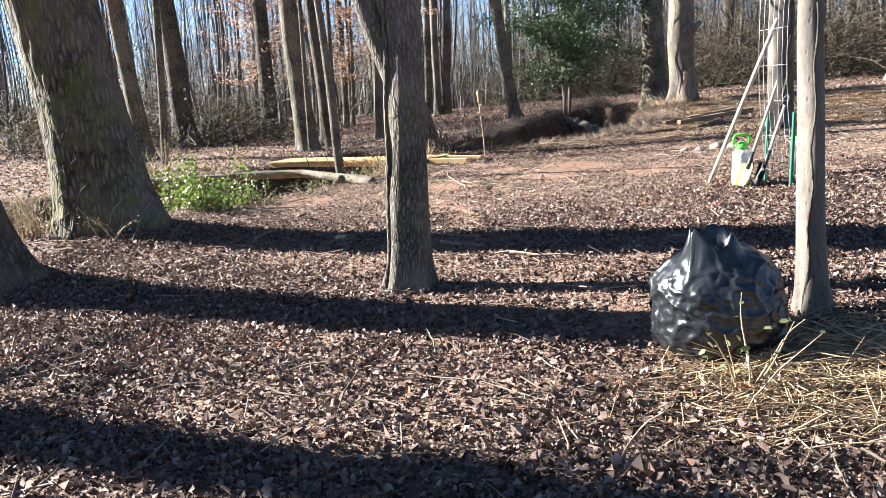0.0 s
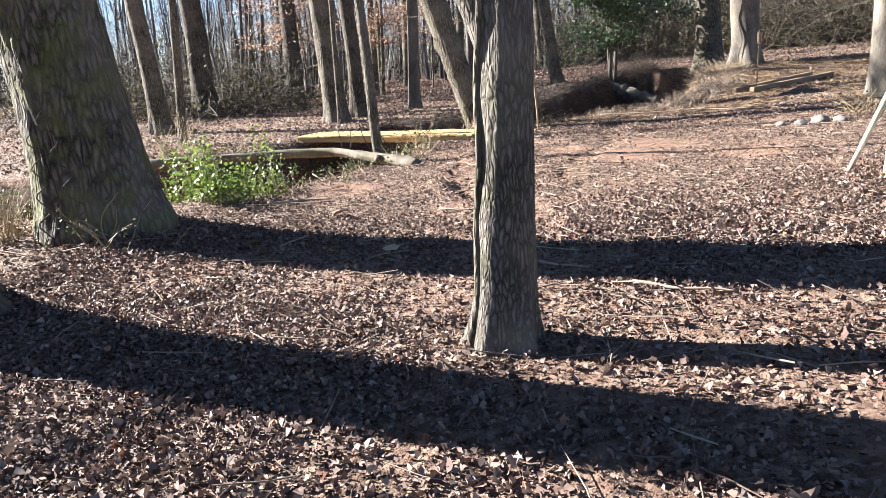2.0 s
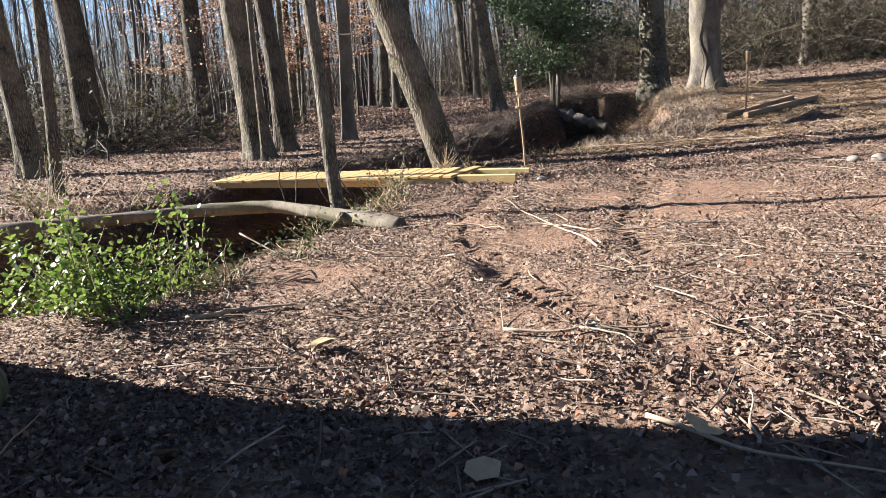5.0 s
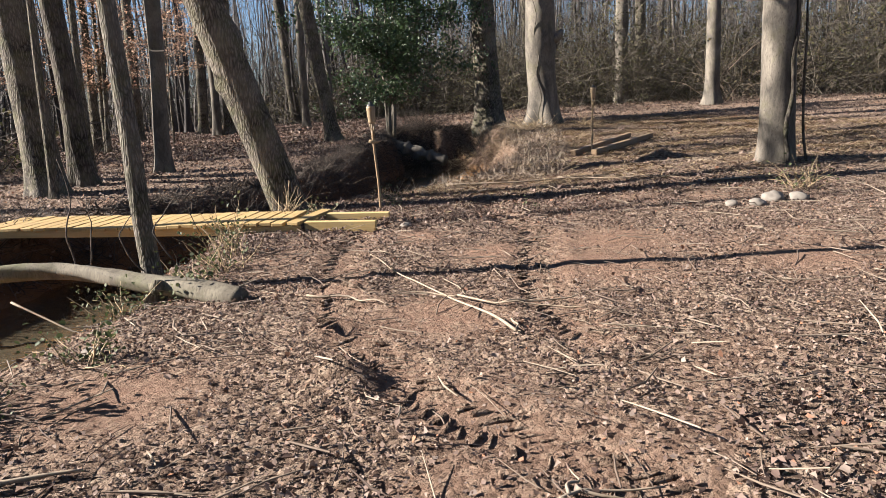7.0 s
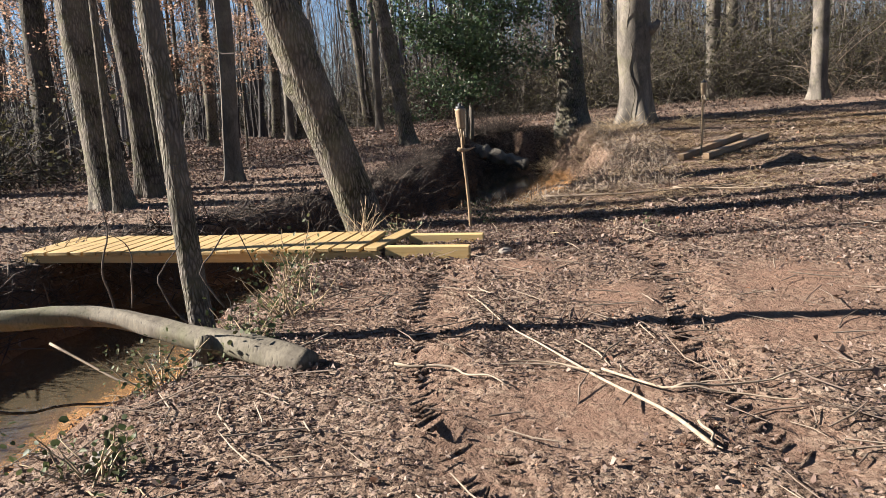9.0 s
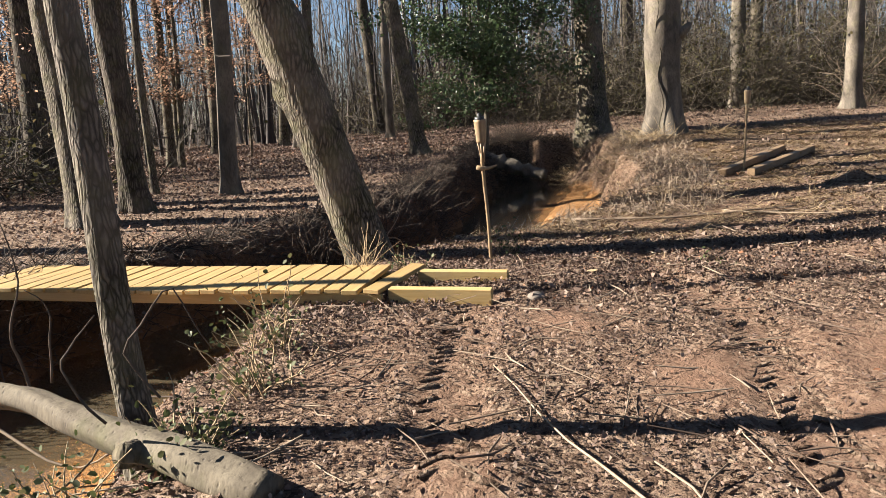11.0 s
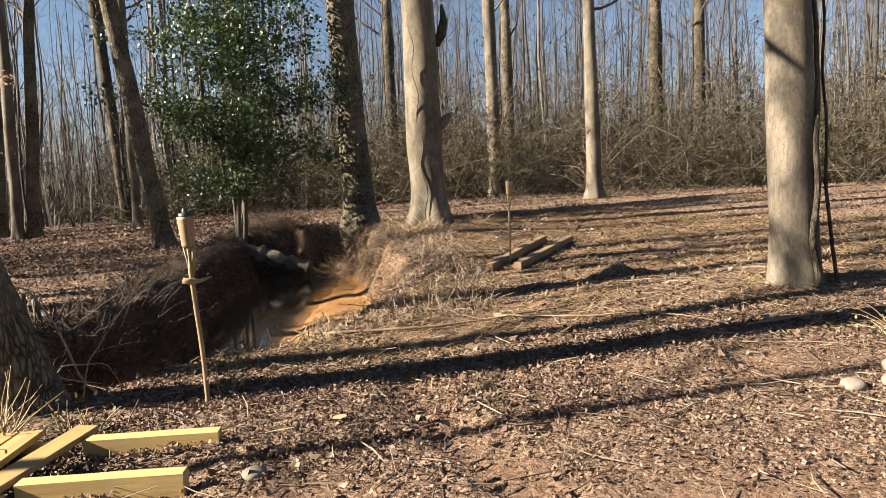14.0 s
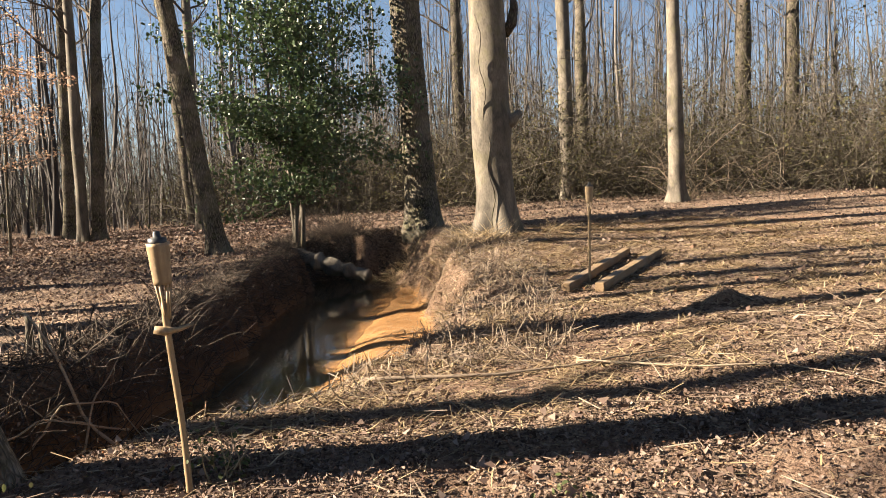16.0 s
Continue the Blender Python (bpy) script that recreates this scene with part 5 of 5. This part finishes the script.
def saplings(n, r0, r1, a0, a1, hmin, hmax, seed):
    """Slim poles and slanting twigs that close the distance."""
    rg = np.random.default_rng(seed)
    X, Y = polar(n, r0, r1, a0, a1, rg)
    H = rg.uniform(hmin, hmax, n)
    P = many_limbs(np.stack([X, Y, lookup(GZ, X, Y) - 0.2], -1), np.stack([rg.normal(0, 0.14, n), rg.normal(0, 0.14, n), np.ones(n)], -1), H, 3, 0.0, 0.07, rg)
    k = np.repeat(np.arange(n), 4)
    i = rg.integers(1, 4, len(k))
    q = P[k, i - 1] + (P[k, i] - P[k, i - 1]) * rg.random((len(k), 1))
    Q = many_limbs(q, np.stack([rg.normal(0, 0.8, len(k)), rg.normal(0, 0.8, len(k)), rg.uniform(0.2, 1.2, len(k))], -1), rg.uniform(0.8, 3.2, len(k)), 2, 0.04, 0.2, rg)
    r = rg.uniform(0.018, 0.055, n)
    return joined([ribbons(P, r[:, None] * np.linspace(1, 0.3, 4)), ribbons(Q, (r[k] * 0.45)[:, None] * np.linspace(1, 0.4, 3))])


w = part("far_saplings", joined([saplings(5600, 55, 125, -60, 82, 4, 15, 301), saplings(900, 34, 60, -46, 30, 2, 8, 302)]), WOODS)
tagged(w, "slim bare saplings filling the far woods", "saplings", kind="stuff")


def cane_bush(x, y, height, stems, seed):
    """Pale stems that arch out of one foot."""
    rg = np.random.default_rng(seed)
    top = thing("wild_bush", Matrix.Translation((x, y, gz(x, y))), "leafless bush of pale arching stems before the thicket", "bush", "pale bushes")
    for _ in range(stems):
        a = rg.random() * 6.28
        P = limb_points((rg.normal(0, 0.15), rg.normal(0, 0.15), -0.1), (0.6 * math.cos(a), 0.6 * math.sin(a), 1.0), height * rg.uniform(0.6, 1.3), 9, -0.10, 0.16, rg)
        st = part("stem", tube(P, np.linspace(1, 0.3, 10) * rg.uniform(0.008, 0.020), 6), STICKS, top)
        for k in (4, 5, 6, 7, 8):
            Q = limb_points(P[k], rg.normal(0, 1, 3) + np.array([0, 0, 0.3]), rg.uniform(0.4, 1.1), 4, -0.05, 0.2, rg)
            part("twig", tube(Q, np.linspace(0.006, 0.002, 5), 4, close=False), STICKS, st)
    return top


for k, (x, y, h, n) in enumerate(((22.2, 31.6, 3.4, 9), (23.6, 31.0, 3.0, 8), (25.8, 30.4, 3.2, 6), (20.3, 30.4, 3.2, 6))):
    cane_bush(x, y, h, n, 400 + k)

# ---------------- holly, beeches and green plants ----------------


def leafy_tree(name, label, x, y, height, crown0, wide, leafn, size, leaf_material, stems, seed, clumps=120, tilt=0.8, flat=1.0, stem_r=0.045, bark=None, category="tree"):
    rg = np.random.default_rng(seed)
    top = thing(name, Matrix.Translation((x, y, gz(x, y))), label, category)
    tips = []
    for k in range(stems):
        a = rg.random() * 6.28
        lean = rg.uniform(0.02, 0.10)
        hs = np.linspace(-0.2, height * rg.uniform(0.8, 1.0), 12)
        P = np.stack([0.14 * k * math.cos(a) + lean * hs * math.cos(a), 0.14 * k * math.sin(a) + lean * hs * math.sin(a), hs], -1) + rg.normal(0, 0.02, (12, 3))
        part("trunk", tube(P, np.linspace(stem_r, stem_r * 0.2, 12), 10), bark or BARK_PALE, top)
        for _ in range(clumps // stems):
            i = rg.integers(2, 12)
            h = P[i][2]
            if h < crown0:
                continue
            s = (h - crown0) / (height - crown0)
            reach = wide * 0.5 * (math.sin(math.pi * min(1, 0.18 + 0.80 * s)) ** 0.7) * rg.uniform(0.35, 1.15)
            b = rg.random() * 6.28
            Q = limb_points(P[i], (math.cos(b), math.sin(b), rg.uniform(-0.1, 0.6)), reach, 5, 0.0, 0.14, rg)
            tips.append((Q, reach))
    part("branchwork", joined([tube(Q, np.linspace(0.016, 0.004, 6), 4, close=False) for Q, _ in tips]), bark or BARK_TWIG, top)
    w = np.array([r for _, r in tips])
    pick = rg.choice(len(tips), leafn, p=w / w.sum())
    s = rg.random(leafn) ** 0.6
    C = np.array([tips[i][0][min(5, int(u * 5.99))] for i, u in zip(pick, s)])
    C = C + rg.normal(0, 1, (leafn, 3)) * np.array([0.24, 0.24, 0.17 * flat])
    part("crown", leaves(C, rg.uniform(size * 0.6, size * 1.3, leafn), rg, tilt), leaf_material, top)
    return top


leafy_tree("holly_tree", "dense dark green holly tree with pale stems", 5.9, 30.3, 8.8, 0.7, 6.0, 21000, 0.105, HOLLY, 4, 7, 190, stem_r=0.07)
leafy_tree("beech_tree", "young beech holding orange-brown dead leaves", -6.2, 29.4, 9.0, 1.6, 6.4, 9000, 0.075, BEECH, 2, 8, 110, 0.5, 0.35, bark=BARK_GREY)
leafy_tree("beech_tree", "young beech holding orange-brown dead leaves", -3.24, 31.2, 8.5, 1.8, 5.0, 8000, 0.075, BEECH, 2, 9, 100, 0.5, 0.35, 0.09, BARK_GREY)
leafy_tree("beech_tree", "young beech holding orange-brown dead leaves", -1.2, 34.5, 7.5, 2.0, 3.6, 3000, 0.075, BEECH, 1, 10, 60, 0.5, 0.35, bark=BARK_GREY)


def shrub(name, label, x, y, wide, height, stems, leafn, size, leaf_material, stem_material, seed, category="shrub", group=""):
    rg = np.random.default_rng(seed)
    top = thing(name, Matrix.Translation((x, y, gz(x, y))), label, category, group)
    out, tips = [], []
    for _ in range(stems):
        a = rg.random() * 6.28
        b = np.array([rg.normal(0, wide * 0.13), rg.normal(0, wide * 0.13)])
        zb = gz(x + b[0], y + b[1]) - gz(x, y)
        P = limb_points((b[0], b[1], zb - 0.03), (math.cos(a) * 0.5 * wide / height, math.sin(a) * 0.5 * wide / height, 1.0), height * rg.uniform(0.5, 1.1), 6, -0.05, 0.16, rg)
        out.append(tube(P, np.linspace(0.006, 0.002, 7), 4, close=False))
        tips.append(P)
    part("branchwork", joined(out), stem_material, top)
    if leafn:
        i, j = rg.integers(0, len(tips), leafn), rg.integers(2, 7, leafn)
        C = np.array([tips[a][b] for a, b in zip(i, j)]) + rg.normal(0, 0.05, (leafn, 3))
        part("foliage", leaves(C, rg.uniform(size * 0.6, size * 1.3, leafn), rg, 0.7), leaf_material, top)
    return top


shrub("privet_bush", "bright yellow-green leafy bush on the creek bank", -2.95, 9.35, 1.0, 0.75, 30, 1300, 0.042, GREEN, STICKS, 21)
shrub("privet_bush", "bright yellow-green leafy bush above the water", -3.4, 9.9, 1.0, 0.85, 28, 1000, 0.042, GREEN, STICKS, 22)
shrub("privet_bush", "yellow-green leafy bush leaning over the water", -2.75, 10.1, 0.8, 0.7, 22, 500, 0.042, GREEN, STICKS, 23)
for k, (x, y, w, h, s, n) in enumerate(((-1.3, 11.95, 0.6, 0.4, 22, 260), (-1.75, 11.7, 0.5, 0.35, 18, 200), (-0.9, 13.3, 0.5, 0.55, 20, 160), (1.35, 15.25, 0.35, 0.35, 12, 140), (0.35, 14.95, 0.4, 0.35, 16, 90), (-4.4, 8.1, 0.8, 0.7, 26, 160), (-3.3, 7.4, 0.6, 0.5, 14, 60), (5.7, 12.6, 0.7, 0.45, 26, 120), (2.75, 13.9, 0.3, 0.10, 9, 60), (-5.4, 9.6, 1.2, 1.0, 34, 420), (-4.9, 13.6, 1.0, 0.9, 26, 160), (1.25, 3.0, 0.3, 0.5, 8, 40), (-5.3, 8.4, 1.0, 0.8, 30, 380), (-5.0, 7.2, 0.9, 0.6, 24, 200), (-1.9, 10.55, 0.5, 0.3, 16, 160), (-2.3, 9.9, 0.5, 0.35, 16, 120), (-1.0, 12.6, 0.6, 0.5, 22, 160), (-4.2, 14.6, 1.0, 0.6, 26, 120), (-5.6, 14.6, 1.4, 0.8, 34, 260))):
    shrub("weeds", "small green and straw-coloured weeds on the bank", x, y, w, h, s, n, 0.032, WEED, STRAW, 60 + k, "weeds", "weeds on the banks")
# tufts on the creek banks take the shade-darkened twig colour
for k, (x, y, w, h, s) in enumerate(((7.9, 23.6, 2.0, 0.7, 110), (6.9, 23.2, 1.6, 0.6, 90), (8.8, 28.9, 1.6, 0.8, 60), (0.75, 18.75, 1.8, 1.0, 150), (-0.1, 18.15, 1.6, 0.9, 130), (1.75, 20.1, 1.5, 0.9, 110), (5.6, 20.6, 1.3, 0.35, 80), (4.6, 19.0, 1.0, 0.25, 60), (-0.1, 15.0, 0.5, 0.5, 34), (-4.35, 7.7, 0.5, 0.6, 40), (9.4, 23.2, 1.2, 0.5, 50), (6.9, 29.6, 1.8, 0.9, 90), (8.2, 28.4, 1.8, 0.8, 90), (5.2, 29.2, 1.2, 0.5, 50), (7.6, 31.2, 2.4, 1.1, 120), (7.7, 32.6, 2.4, 1.2, 120), (7.2, 30.4, 2.0, 1.0, 110), (-3.5, 16.9, 1.6, 0.6, 50))):
    shrub("dry_grass", "tuft of dry straw-coloured grass and twigs", x, y, w, h, s, 0, 0.03, WEED, STRAW if k not in (3, 4, 5, 11, 13, 14, 15, 16, 17) else SHADED_TWIG, 90 + k, "dry grass", "dry grass tufts")
